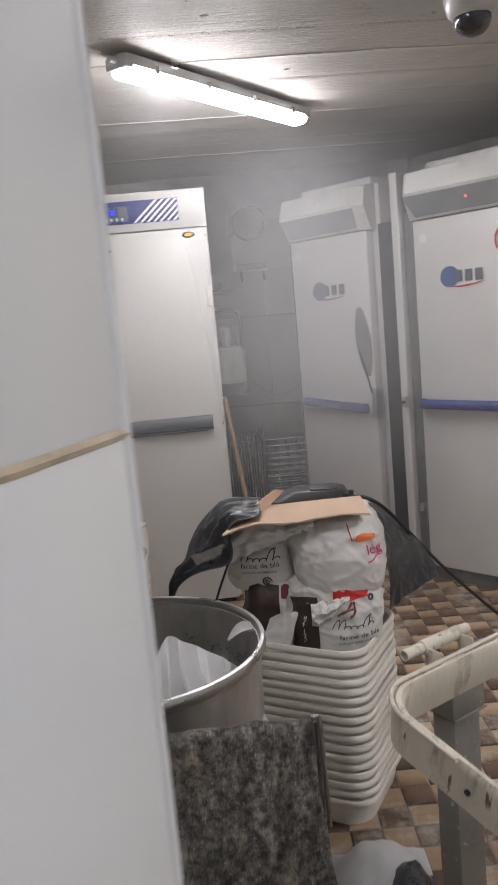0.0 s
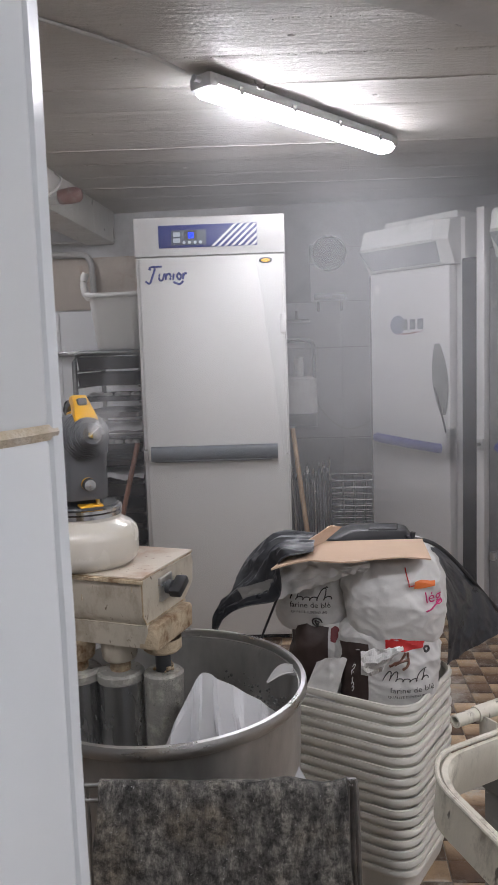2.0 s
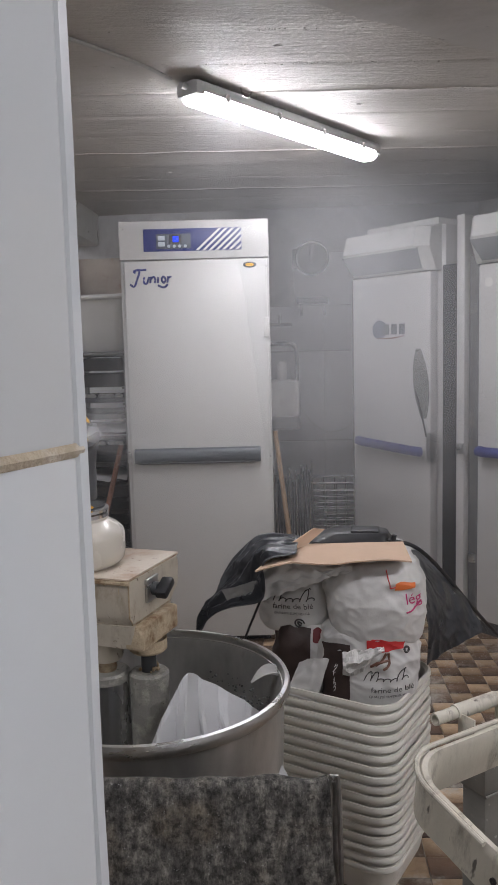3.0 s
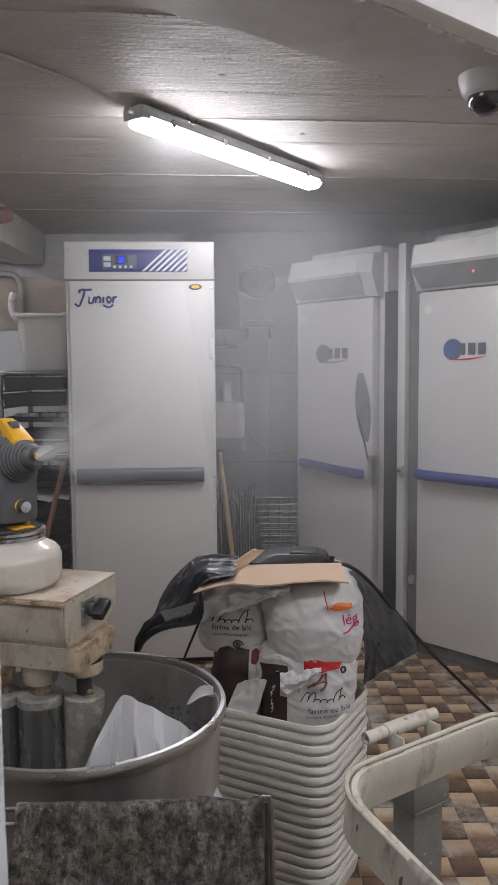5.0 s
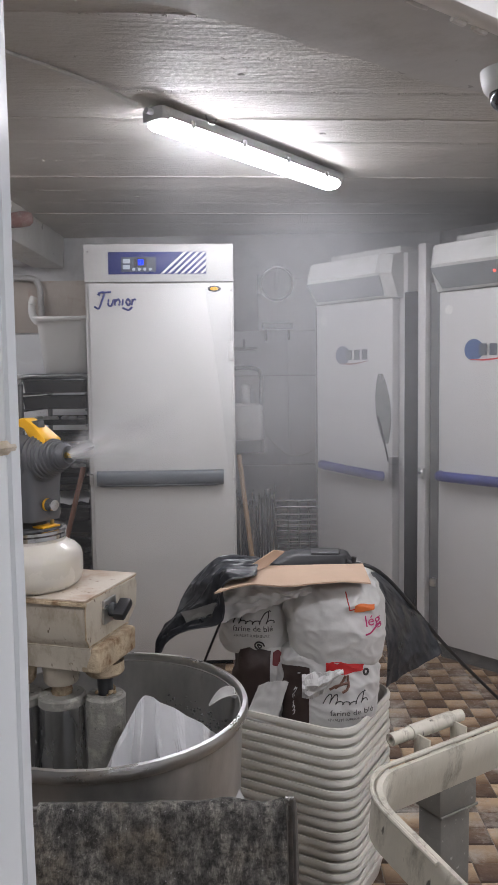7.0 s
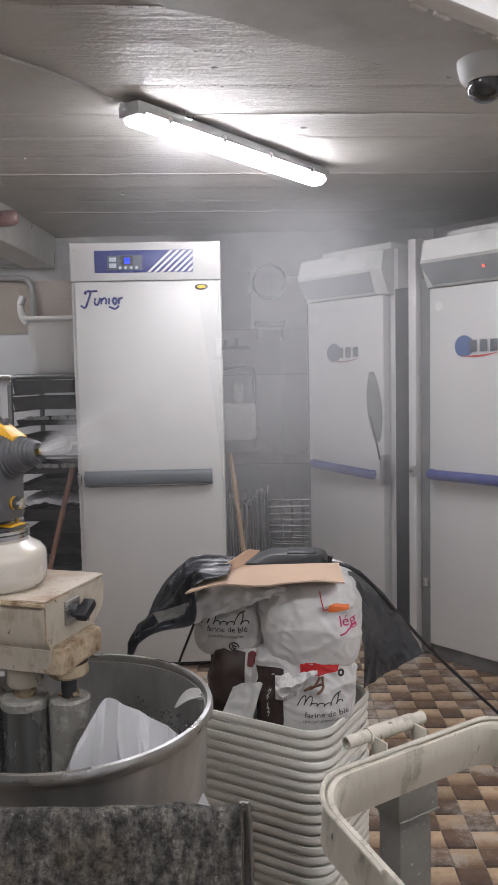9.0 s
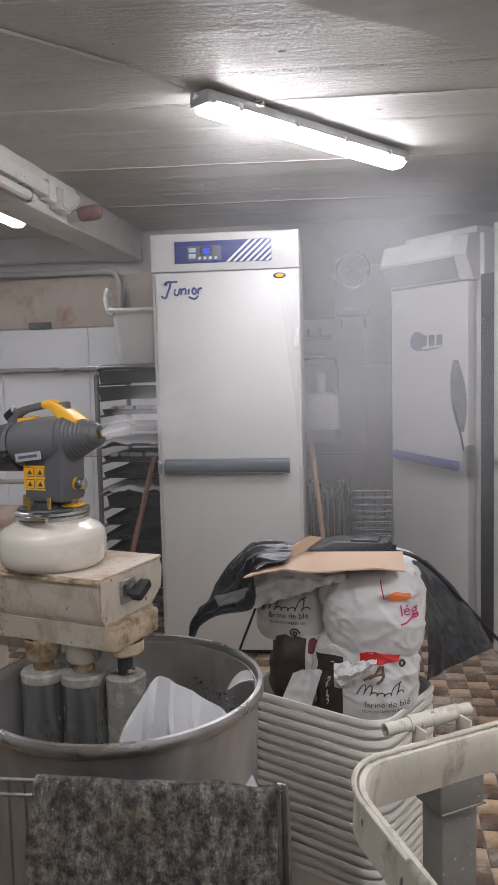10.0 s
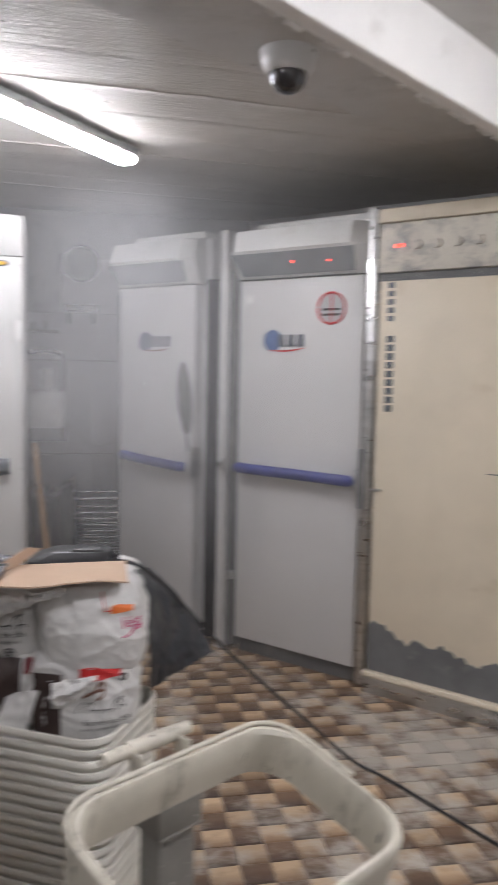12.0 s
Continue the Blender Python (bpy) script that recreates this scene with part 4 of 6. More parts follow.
    part("head", box(-0.13, 0.15, 4.22, 4.30, 0.0, 0.06, 0.012), "wood_dark", t)
    # bundle of rods (basket frames stood on end)
    rng = random.Random(11)
    t = thing("tray_bundle", pose(0.015, 4.62, 0), "dark wire trays stood on end", "tray", "wire trays")
    for k in range(15):
        x = -0.155 + 0.0165 * k
        h = 0.72 + rng.uniform(-0.03, 0.07)
        lean = rng.uniform(-0.05, 0.03)
        pts = [(x, 0.12, 0.0), (x, -0.1, 0.0), (x + lean, -0.12 + rng.uniform(-0.02, 0.02), h), (x + lean, 0.1, h - 0.02)]
        part("frame", pipe_along(pts, 0.005, 6), "rack_metal" if k % 3 else "chrome", t)
        part("mesh_sheet", box(x - 0.006, x + 0.006, -0.09, 0.1, 0.02, h - 0.05), "tray_dark", t)
    # wire basket
    t = thing("wire_basket", pose(0.262, 4.66, 0), "dark wire basket standing on the floor", "basket")
    for z in [0.30 + 0.035 * k for k in range(10)] + [0.66]:
        s = 1 + (z - 0.3) * 0.25
        part("wire", pipe_along([(x * s, y * s, z) for x, y in round_rect(0.32, 0.22, 0.04, 4)], 0.0035 if z < 0.65 else 0.006, 6, closed=True), "rack_metal", t)
    for k in range(4):
        for s in (-1, 1):
            x = -0.09 + 0.06 * k
            part("wire", pipe_along([(x, s * 0.11, 0.3), (x * 1.1, s * 0.122, 0.66)], 0.003, 6), "rack_metal", t)
    for sx in (-1, 1):
        for sy in (-1, 1):
            part("leg", rod((sx * 0.12, sy * 0.1, 0), (sx * 0.12, sy * 0.1, 0.31), 0.008), "rack_metal", t)


def left_corner():
    # bakery rack with trays
    rx, ry, hx, hy = -1.085, 4.48, 0.185, 0.28
    t = thing("tray_rack", pose(rx, ry, 0), "metal bakery rack full of dark trays", "rack")
    for y in (-hy, hy):
        # each end frame is one tube bent over at the top
        arch = [(-hx, y, 0.06), (-hx, y, 1.39), (-hx + 0.012, y, 1.42), (-hx + 0.04, y, 1.432), (hx - 0.04, y, 1.432), (hx - 0.012, y, 1.42), (hx, y, 1.39), (hx, y, 0.06)]
        part("end_frame", pipe_along(arch, 0.014, 10), "rack_metal", t, "bent tube frame")
    for x in (-hx, hx):
        for y in (-hy, hy):
            part("caster", lathe([(0.0005, -0.012), (0.03, -0.012), (0.03, 0.012), (0.0005, 0.012)], 18, pose(x, y, 0.03, 90)), "rubber_grey", t)
    for k in range(14):
        z = 0.20 + 0.087 * k
        for x in (-hx + 0.012, hx - 0.012):
            part("runner", box(x - 0.014, x + 0.014, -hy, hy, z, z + 0.012, 0.003), "rack_metal", t)
    rng = random.Random(5)
    for k in range(14):
        z = 0.213 + 0.087 * k
        tr = thing("baking_tray", pose(rx + rng.uniform(-0.004, 0.004), ry - rng.uniform(-0.02, 0.05), z), "dark baking tray on the rack", "tray", "trays on the rack")
        deep = 0.068 if k in (0, 1, 5, 12, 13) else 0.030
        lv = [[(x * s, y * s, zz) for x, y in round_rect(0.335, 0.54, 0.02, 3)] for s, zz in ((0.95, 0.0), (1.0, deep), (0.985, deep), (0.94, 0.003))]
        part("pan", loft(lv, None, True, True), "tray_dark", tr)
        if k in (6, 9):
            bm = sheet(30, 14, lambda u, v: (-0.20 + 0.37 * u, -0.31 + 0.32 * v, deep + 0.008 + 0.014 * wob(u * 5, v * 5, k) + 0.006 * wob(u * 13, v * 11, k) - 0.035 * max(0, 0.14 - u) * 6 - 0.03 * max(0, 0.1 - v) * 6), 0.002)
            part("paper", bm, "paper", tr, "crumpled baking paper")
        if k in (8, 11):
            bm = bmesh.new()
            for n in range(6):
                own = bmesh.new()
                bmesh.ops.create_icosphere(own, subdivisions=2, radius=0.024, matrix=Matrix.Translation((-0.12 + 0.048 * n, -0.2 + rng.uniform(-0.03, 0.03), deep + 0.004)) @ Matrix.Diagonal((1.0, 1.5, 0.6, 1)))
                merge(bm, own)
            part("wrapped_goods", bm, "sack", tr, "pale wrapped goods")
    # white tub on the rack, one end grip bent up
    t = thing("dough_tub", pose(-1.052, 4.42, 1.447), "white plastic dough tub standing on the rack", "tub")
    def tub(s, z, out=0.0, dip=0.0):
        return [(x, y, z - dip * math.cos(math.pi * min(1.0, abs(x) / 0.16) / 2)) for x, y in round_rect(0.30 * s + out, 0.36 * s + out, 0.05, 7)]
    lv = [tub(0.76, 0.0), tub(0.79, 0.01), tub(0.95, 0.27), tub(0.97, 0.285, 0, 0.012), tub(1.0, 0.29, 0.012, 0.018), tub(1.0, 0.305, 0.022, 0.022), tub(1.0, 0.315, 0.02, 0.022), tub(0.98, 0.312, 0, 0.02), tub(0.94, 0.27), tub(0.78, 0.02)]
    part("shell", loft(lv, None, True, True), "tub_white", t)
    part("horn", pipe_along(bend([(-0.128, -0.160, 0.275), (-0.150, -0.166, 0.305), (-0.158, -0.168, 0.35), (-0.154, -0.165, 0.385), (-0.145, -0.16, 0.41)]), 0.020, 12), "tub_white", t, "raised corner grip")
    part("rim_lip", pipe_along(tub(1.0, 0.302, 0.018, 0.021), 0.011, 8, closed=True), "tub_white", t)
    solid("broom", rod((-1.115, 3.86, 0.02), (-0.885, 3.955, 0.97), 0.013, 12), "wood_dark", "reddish broom stick leaning on the cabinet", "broom")
    # wall pipes
    solid("wall_pipe", pipe_along(bend([(-3.0, 4.90, 2.06), (-1.7, 4.90, 2.05), (-1.42, 4.90, 2.045), (-1.36, 4.90, 2.01), (-1.345, 4.90, 1.93), (-1.34, 4.90, 1.70)], 6), 0.018, 10), "pipe", "painted pipe bent down the wall", "pipe")
    solid("wall_pipe", pipe_along([(-3.0, 4.91, 2.13), (-1.2, 4.91, 2.12)], 0.010, 8), "pipe", "thin painted pipe along the wall", "pipe")
    solid("wall_rail", box(-3.0, -1.26, 4.88, 4.936, 1.425, 1.452, 0.004), "steel", "steel rail along the wall panels", "rail")
    solid("wall_grille", box(-1.98, -1.83, 4.925, 4.942, 1.70, 1.745, 0.003), "rubber_grey", "small dark grille in the plaster", "vent")
    # work table edge seen behind the jar
    t = thing("work_table", pose(-1.90, 3.3, 0), "wooden-topped steel work table", "table")
    part("top", box(-0.9, 0.52, -0.35, 0.35, 0.725, 0.765, 0.005), "wood_worn", t)
    part("shelf", box(-0.88, 0.5, -0.33, 0.33, 0.60, 0.62, 0.003), "steel", t)
    part("splash_rail", rod((-0.9, 0.34, 0.88), (0.52, 0.34, 0.88), 0.012), "steel", t)
    for x in (-0.85, 0.47):
        for y in (-0.31, 0.31):
            part("leg", box(x - 0.02, x + 0.02, y - 0.02, y + 0.02, 0, 0.725, 0.003), "steel", t)
        part("rail_post", rod((x, 0.34, 0.76), (x, 0.34, 0.88), 0.01), "steel", t)
    # conduit, box and red alarm on the left beam
    t = thing("conduit", pose(-1.20, 0, 0), "painted conduit along the beam", "conduit")
    part("pipe", pipe_along(bend([(0.03, 1.2, 2.13), (0.03, 2.9, 2.13), (0.03, 3.25, 2.13)]), 0.022, 10), "beam_paint", t)
    part("clamp", pipe_along([(0.03 + 0.028 * math.cos(a), 3.2, 2.13 + 0.028 * math.sin(a)) for a in [2 * math.pi * i / 14 for i in range(14)]], 0.005, 6, closed=True), "steel", t)
    part("trunking", box(0.0, 0.045, 1.2, 3.4, 2.165, 2.225, 0.006), "beam_paint", t)
    t = thing("junction_box", pose(-1.20, 3.55, 2.13), "painted junction box on the beam", "junction box")
    part("box", box(0, 0.06, -0.06, 0.06, 0.0, 0.10, 0.008), "beam_paint", t)
    part("lid", box(0.06, 0.068, -0.05, 0.05, 0.01, 0.09, 0.003), "beam_paint", t)
    part("box", box(0, 0.05, -0.16, -0.08, 0.02, 0.11, 0.008), "beam_paint", t)
    part("wire", pipe_along(bend([(0.05, 0.02, 0.0), (0.09, 0.04, 0.03), (0.10, 0.08, 0.08), (0.06, 0.12, 0.12)]), 0.005, 7), "tub_white", t)
    t = thing("alarm_lamp", pose(-1.15, 3.72, 2.15, 0, 84, 4), "dull red round alarm lamp", "lamp")
    part("base", lathe([(0.0005, -0.05), (0.03, -0.05), (0.03, 0.0), (0.026, 0.004), (0.0005, 0.004)], 20), "pipe", t)
    part("lens", lathe([(0.028, 0.004), (0.034, 0.015), (0.037, 0.07), (0.034, 0.098), (0.022, 0.115), (0.0005, 0.12)], 22), "dusty_red", t, "red lens with haze painted in grey")


# ---- mixer ----
def mixer():
    """Stone-and-roller mixer: bowl, head and rollers."""
    bx, by, R = -0.30, 1.635, 0.298
    t = thing("mixer_bowl", pose(bx, by, 0), "round dull steel mixing bowl with a thick rim", "bowl")
    prof = [(0.0005, 0.30), (R * 0.82, 0.30), (R * 0.9, 0.33), (R * 0.93, 0.45), (R * 0.955, 0.705), (R * 0.965, 0.715)]
    inner = [(R * 0.94, 0.715), (R * 0.93, 0.70), (R * 0.905, 0.46), (R * 0.87, 0.345), (R * 0.8, 0.315), (0.0005, 0.312)]
    part("shell", lathe(prof + inner, 72), "bowl_steel", t)
    rim = [(R * 0.960, 0.704), (R * 0.988, 0.706), (R, 0.713), (R, 0.723), (R * 0.990, 0.7305), (R * 0.962, 0.731), (R * 0.950, 0.725), (R * 0.948, 0.706)]
    part("rim", lathe(rim + rim[:1], 72), "steel", t, "polished rolled rim")
    part("foot", lathe([(0.10, 0.0), (0.10, 0.03), (0.07, 0.06), (0.07, 0.30)], 32, cap=True), "post", t)
    # crumpled paper in the bowl
    ridge = bend([(-0.31, 1.50, 0.60), (-0.271, 1.52, 0.658), (-0.222, 1.60, 0.748), (-0.188, 1.66, 0.716), (-0.093, 1.70, 0.642), (-0.06, 1.71, 0.60)], 8)
    def paper_fan(p, q):
        k = p * (len(ridge) - 1)
        n = min(len(ridge) - 2, int(k))
        top = ridge[n].lerp(ridge[n + 1], k - n)
        low = Vector((-0.34 + 0.36 * p, 1.47 + 0.09 * p, 0.50))
        v = top.lerp(low, q)
        pleat = abs(((p * 7 + 0.25 * math.sin(9 * p) + 0.3 * q) % 1.0) - 0.5) * 2
        f = 0.045 * (pleat - 0.5) * (0.35 + q) + 0.008 * abs(wob(p * 7, q * 5, 2)) + 0.03 * math.sin(math.pi * q)
        return (v.x - 0.2 * f, v.y - f, v.z + 0.4 * f)
    solid("paper_sack", sheet(64, 9, paper_fan, 0.0015), "paper", "crumpled empty white paper sack in the bowl", "paper", smooth=False)
    tip, end = Vector((-0.09, 1.719, 0.685)), Vector((-0.031, 1.696, 0.712))
    def scrap(u, v):
        c = tip.lerp(end, u) + Vector((0, 0, 0.012 * math.sin(math.pi * u)))
        w = 0.024 * math.sin(math.pi * (0.04 + 0.72 * u)) ** 0.8
        return c + Vector((0.35, -0.75, -0.62)) * w * (v - 0.45) + Vector((0, 0, 0.016 * (2 * v - 1) ** 2 * u))
    solid("paper_scrap", sheet(20, 12, scrap, 0.0015), "sack", "white scrap of paper on the bowl edge", "paper")
    bm = bmesh.new()
    rng = random.Random(3)
    for _ in range(90):
        a, r = rng.uniform(0.3, 1.3), R * 0.915
        own = bmesh.new()
        bmesh.ops.create_icosphere(own, subdivisions=1, radius=rng.uniform(0.0012, 0.0042), matrix=Matrix.Translation((bx + r * math.cos(a), by + r * math.sin(a), 0.60 + rng.gauss(0, 0.02))))
        merge(bm, own)
    tagged(solid("dough_crumbs", bm, "rubber_grey", "dried dough crumbs stuck in the bowl", "dough"), kind="stuff")

    # head
    m = pose(-0.332, 1.608, -0.005, 0, 0, -16.0)
    t = thing("dough_mixer", m, "worn cream mixer head with rust and a black switch", "mixer")
    # upper case: end face chamfered below
    lv = []
    for x in (-0.62, -0.004, 0.0):
        k = 0.004 if x == 0.0 else 0.0
        lv.append([(x, y, z) for y, z in ((0.0 + k, 0.952 - k), (0.0 + k, 0.875), (0.014, 0.853 + k), (0.195, 0.853 + k), (0.24 - k, 0.885), (0.247 - k, 0.93), (0.24 - k, 0.952 - k))])
    case = part("case", loft(lv, None, True, True), "machine_paint", t)
    part("top_plate", box(-0.62, 0.001, -0.001, 0.243, 0.953, 0.958, 0.002), "machine_top", t, "stained top plate")
    part("top_seam", box(-0.62, 0.005, -0.0055, -0.001, 0.945, 0.953, 0.001), "rusty", t)
    low = [[(x, y, z) for y, z in ((0.01, 0.853), (0.02, 0.80), (0.17, 0.80), (0.205, 0.853))] for x in (-0.55, -0.01)]
    low.append([(0.0, y, z) for y, z in ((0.015, 0.853), (0.025, 0.803), (0.165, 0.803), (0.20, 0.853))])
    part("gear_case", loft(low, None, True, True), "machine_paint", t)
    part("gear_end", box(-0.028, 0.022, 0.018, 0.19, 0.797, 0.852, 0.008), "rusty", t, "rusted end casting")
    bm = bmesh.new()
    for chain in ([(0.0, 0.0, 0.876), (0.0, 0.0, 0.953)], [(0.0, 0.0, 0.953), (0.0, 0.12, 0.954), (0.0, 0.24, 0.953)], [(-0.62, 0.0, 0.954), (-0.3, -0.0005, 0.954), (0.0, 0.0, 0.954)], [(0.0, 0.0, 0.876), (0.0, 0.014, 0.855), (0.0, 0.19, 0.855)]):
        pts = [a.lerp(b, k / 24) for a, b in zip([Vector(c) for c in chain], [Vector(c) for c in chain[1:]]) for k in range(25)]
        pipe_along([p + Vector((0.0008 * wob(p.y * 90, p.x * 60, p.z * 90), 0, 0.001 * wob(p.x * 70, p.y * 70, 3))) for p in pts], 0.0017, 5, bm)
    part("edge_wear", bm, "rusty", t, "dark worn edges")
    rng = random.Random(31)
    for _ in range(9):
        x, z = rng.uniform(-0.3, -0.01), rng.uniform(0.885, 0.948)
        L = rng.uniform(0.006, 0.025)
        part("drip", box(x, x + rng.uniform(0.0008, 0.0018), -0.0009, 0.0008, z - L, z), "rusty", t, smooth=False)
    # switch on the end face
    plate = part("switch_plate", box(0.0, 0.007, 0.070, 0.126, 0.886, 0.938, 0.002), "steel", t)
    part("switch_boss", rod((0.007, 0.099, 0.912), (0.020, 0.099, 0.912), 0.015, 18), "fogger_dark", plate)
    part("switch_lever", box(0.018, 0.046, -0.026, 0.026, -0.010, 0.010, 0.005), "black", plate, "black switch lever", at=pose(0, 0.103, 0.914, 28))
    # rollers under the case
    for k, mat in enumerate(("dusty_roller", "roller_steel", "roller_steel")):
        x = -0.008 - 0.094 * k
        y = 0.092 - 0.022 * k
        part("collar", lathe([(0.0005, 0.772), (0.036, 0.772), (0.042, 0.778), (0.042, 0.802)] if k == 0 else [(0.0005, 0.752), (0.034, 0.752), (0.038, 0.758), (0.042, 0.80), (0.042, 0.802)], 24, Matrix.Translation((x, y, 0))), "rusty" if k != 1 else "machine_paint", t)
        part("shaft", rod((x, y, 0.71), (x, y, 0.80), 0.017 if k == 0 else 0.022, 16), "fogger_dark" if k == 0 else "rusty", t)
        r = 0.043 if k == 0 else 0.051
        part("roller", lathe([(0.0005, 0.765), (r - 0.006, 0.765), (r, 0.758), (r, 0.74), (r * 0.985, 0.735), (r * 0.985, 0.55), (0.0005, 0.55)], 32, Matrix.Translation((x, y, -0.04))), mat, t, "dusty roller" if k == 0 else "dull steel roller")
        part("roller_cap", lathe([(0.0005, 0.727), (r - 0.004, 0.727), (r + 0.0008, 0.722), (r + 0.0008, 0.706)], 32, Matrix.Translation((x, y, 0))), "dusty_roller", t, "floury roller top")
        rng = random.Random(20 + k)
        bm = bmesh.new()
        for _ in range(26):
            a = rng.uniform(0, 6.28)
            own = bmesh.new()
            bmesh.ops.create_icosphere(own, subdivisions=1, radius=rng.uniform(0.002, 0.005), matrix=Matrix.Translation((x + 0.02 * math.cos(a), y + 0.02 * math.sin(a), 0.727 + rng.uniform(0, 0.012))))
            merge(bm, own)
        part("crust", bm, "rusty", t, "dried dough crust")
    part("column", box(-0.95, -0.50, -0.05, 0.27, 0.0, 0.853, 0.012), "machine_paint", t)
    part("arm", box(-0.95, -0.235, 0.075, 0.235, 0.748, 0.853, 0.010), "machine_paint", t)
    part("column_cap", box(-0.95, -0.44, 0.0, 0.222, 0.80, 0.952, 0.01), "machine_paint", t)


FOG_AXIS = (-0.486, 1.742)


def fogger():
    t = thing("fog_machine", pose(FOG_AXIS[0], FOG_AXIS[1], 0.951), "grey and yellow electric fogger on a white tank", "fogger")
    jar = part("tank", lathe([(0.0005, 0.0), (0.092, 0.0), (0.106, 0.005), (0.1145, 0.015), (0.1175, 0.032), (0.1175, 0.066), (0.1145, 0.078), (0.104, 0.089), (0.089, 0.097), (0.082, 0.103), (0.080, 0.116), (0.0005, 0.116)], 56), "jar", t, "milky white plastic tank")
    ring = part("clamp_ring", lathe([(0.078, 0.108), (0.083, 0.110), (0.083, 0.118), (0.080, 0.120), (0.084, 0.122), (0.084, 0.128), (0.078, 0.130), (0.0005, 0.130)], 48), "chrome", t, "chromed clamp ring")
    part("ring_plate", lathe([(0.076, 0.1305), (0.074, 0.134), (0.0005, 0.134)], 40), "fogger_dark", t)
    part("ring_wedge", box(0.03, 0.072, -0.02, 0.03, 0.1345, 0.139, 0.002), "yellow", t)
    part("clamp_lever", box(-0.02, 0.05, -0.096, -0.082, 0.112, 0.124, 0.004), "chrome", t)
    for a in (200, 250, 300, 20):
        x, y = 0.06 * math.cos(radians(a)), 0.06 * math.sin(radians(a))
        part("stud", rod((x, y, 0.13), (x, y, 0.160), 0.0045, 10), "brass", t)
    # neck and lower housing (nozzle points along +x)
    part("neck", lathe([(0.045, 0.134), (0.042, 0.145), (0.045, 0.152)], 28, cap=True), "fogger_dark", t)
    lv = [[(0.012 + x * s, y * s, z) for x, y in round_rect(0.105, 0.09, 0.012, 4)] for s, z in ((0.94, 0.15), (1.0, 0.16), (1.0, 0.23), (1.1, 0.268))]
    low = part("lower_housing", loft(lv, None, True, True), "fogger_grey", t)
    # barrel: oval sections along x
    def oval(x, ry, rz, cz, n=28):
        return [(x, ry * math.cos(2 * math.pi * i / n), cz + rz * math.sin(2 * math.pi * i / n)) for i in range(n)]
    cz = 0.277
    hz = 0.264
    barrel = [(-0.075, 0.052, 0.05, cz + 0.004), (-0.05, 0.056, 0.055, cz + 0.002), (0.0, 0.058, 0.060, cz - 0.003), (0.03, 0.057, 0.058, cz - 0.003), (0.05, 0.055, 0.053, cz + 0.001)]
    part("barrel", loft([oval(*b) for b in barrel], None, True, True), "fogger_grey", t)
    cone = [(0.05, 0.052, 0.05, cz + 0.002)]
    for k in range(8):
        x = 0.058 + k * 0.0085
        r = 0.053 - 0.0036 * k
        cone += [(x, r, r, cz + 0.002), (x + 0.005, r - 0.0008, r - 0.0008, cz + 0.002), (x + 0.006, r - 0.004, r - 0.004, cz + 0.002), (x + 0.008, r - 0.004, r - 0.004, cz + 0.002)]
    part("nozzle_cone", loft([oval(*c) for c in cone], None, True, True), "fogger_grey", t, "ribbed nozzle cone")
    part("nozzle", loft([oval(*c) for c in ((0.124, 0.027, 0.027, cz + 0.002), (0.134, 0.023, 0.023, cz + 0.002), (0.137, 0.019, 0.019, cz + 0.002), (0.130, 0.010, 0.010, cz + 0.002))], None, True, True), "fogger_grey", t, "nozzle ring")
    part("nozzle_tip", rod((0.128, 0, cz + 0.002), (0.14, 0, cz + 0.002), 0.007, 12), "brass", t)
    motor = [(-0.078, 0.054, 0.053, cz + 0.002)]
    for k in range(9):
        x = -0.082 - k * 0.0085
        r = 0.057 - 0.0008 * k
        motor += [(x, r, r, cz), (x - 0.005, r, r, cz), (x - 0.006, r - 0.004, r - 0.004, cz), (x - 0.008, r - 0.004, r - 0.004, cz)]
    motor += [(-0.166, 0.045, 0.045, cz), (-0.172, 0.03, 0.03, cz)]
    part("motor", loft([oval(*c) for c in motor], None, True, True), "fogger_grey", t, "ribbed motor housing")
    for k in range(3):
        part("vent_slot", box(-0.115, -0.075, -0.059, -0.05, 0.243 + 0.012 * k, 0.248 + 0.012 * k, 0.001), "black", t)
    # handle: yellow top sweeping back from the cone
    def slab(outline, half, flare=0.0):
        bm = prism([(x, hz + z) for x, z in outline], -half, half)
        for v in bm.verts:
            v.co.y *= 1 + flare * (0.105 - (v.co.z - hz)) / 0.065
        bmesh.ops.bevel(bm, geom=list(bm.edges), offset=0.004, segments=2, affect="EDGES", profile=0.5)
        return bm
    part("handle_front", slab([(0.004, 0.104), (0.03, 0.105), (0.058, 0.086), (0.096, 0.052), (0.092, 0.040), (0.066, 0.046), (0.044, 0.062), (0.028, 0.082), (0.004, 0.090)], 0.016, 0.6), "yellow", t, "yellow handle front")
    part("handle_grip", slab([(-0.088, 0.092), (-0.05, 0.100), (0.006, 0.104), (0.006, 0.088), (-0.045, 0.085), (-0.066, 0.078), (-0.072, 0.040), (-0.092, 0.040), (-0.098, 0.075)], 0.011), "fogger_grey", t, "grey carrying grip")
    part("handle_end", rod((-0.100, 0, hz + 0.080), (-0.078, 0, hz + 0.092), 0.013, 12), "black", t)
    part("trigger", box(0.040, 0.066, -0.010, 0.010, hz + 0.078, hz + 0.096, 0.004), "fogger_grey", t)
    part("saddle", box(-0.07, -0.02, -0.012, 0.012, cz + 0.048, cz + 0.062, 0.004), "yellow", t)
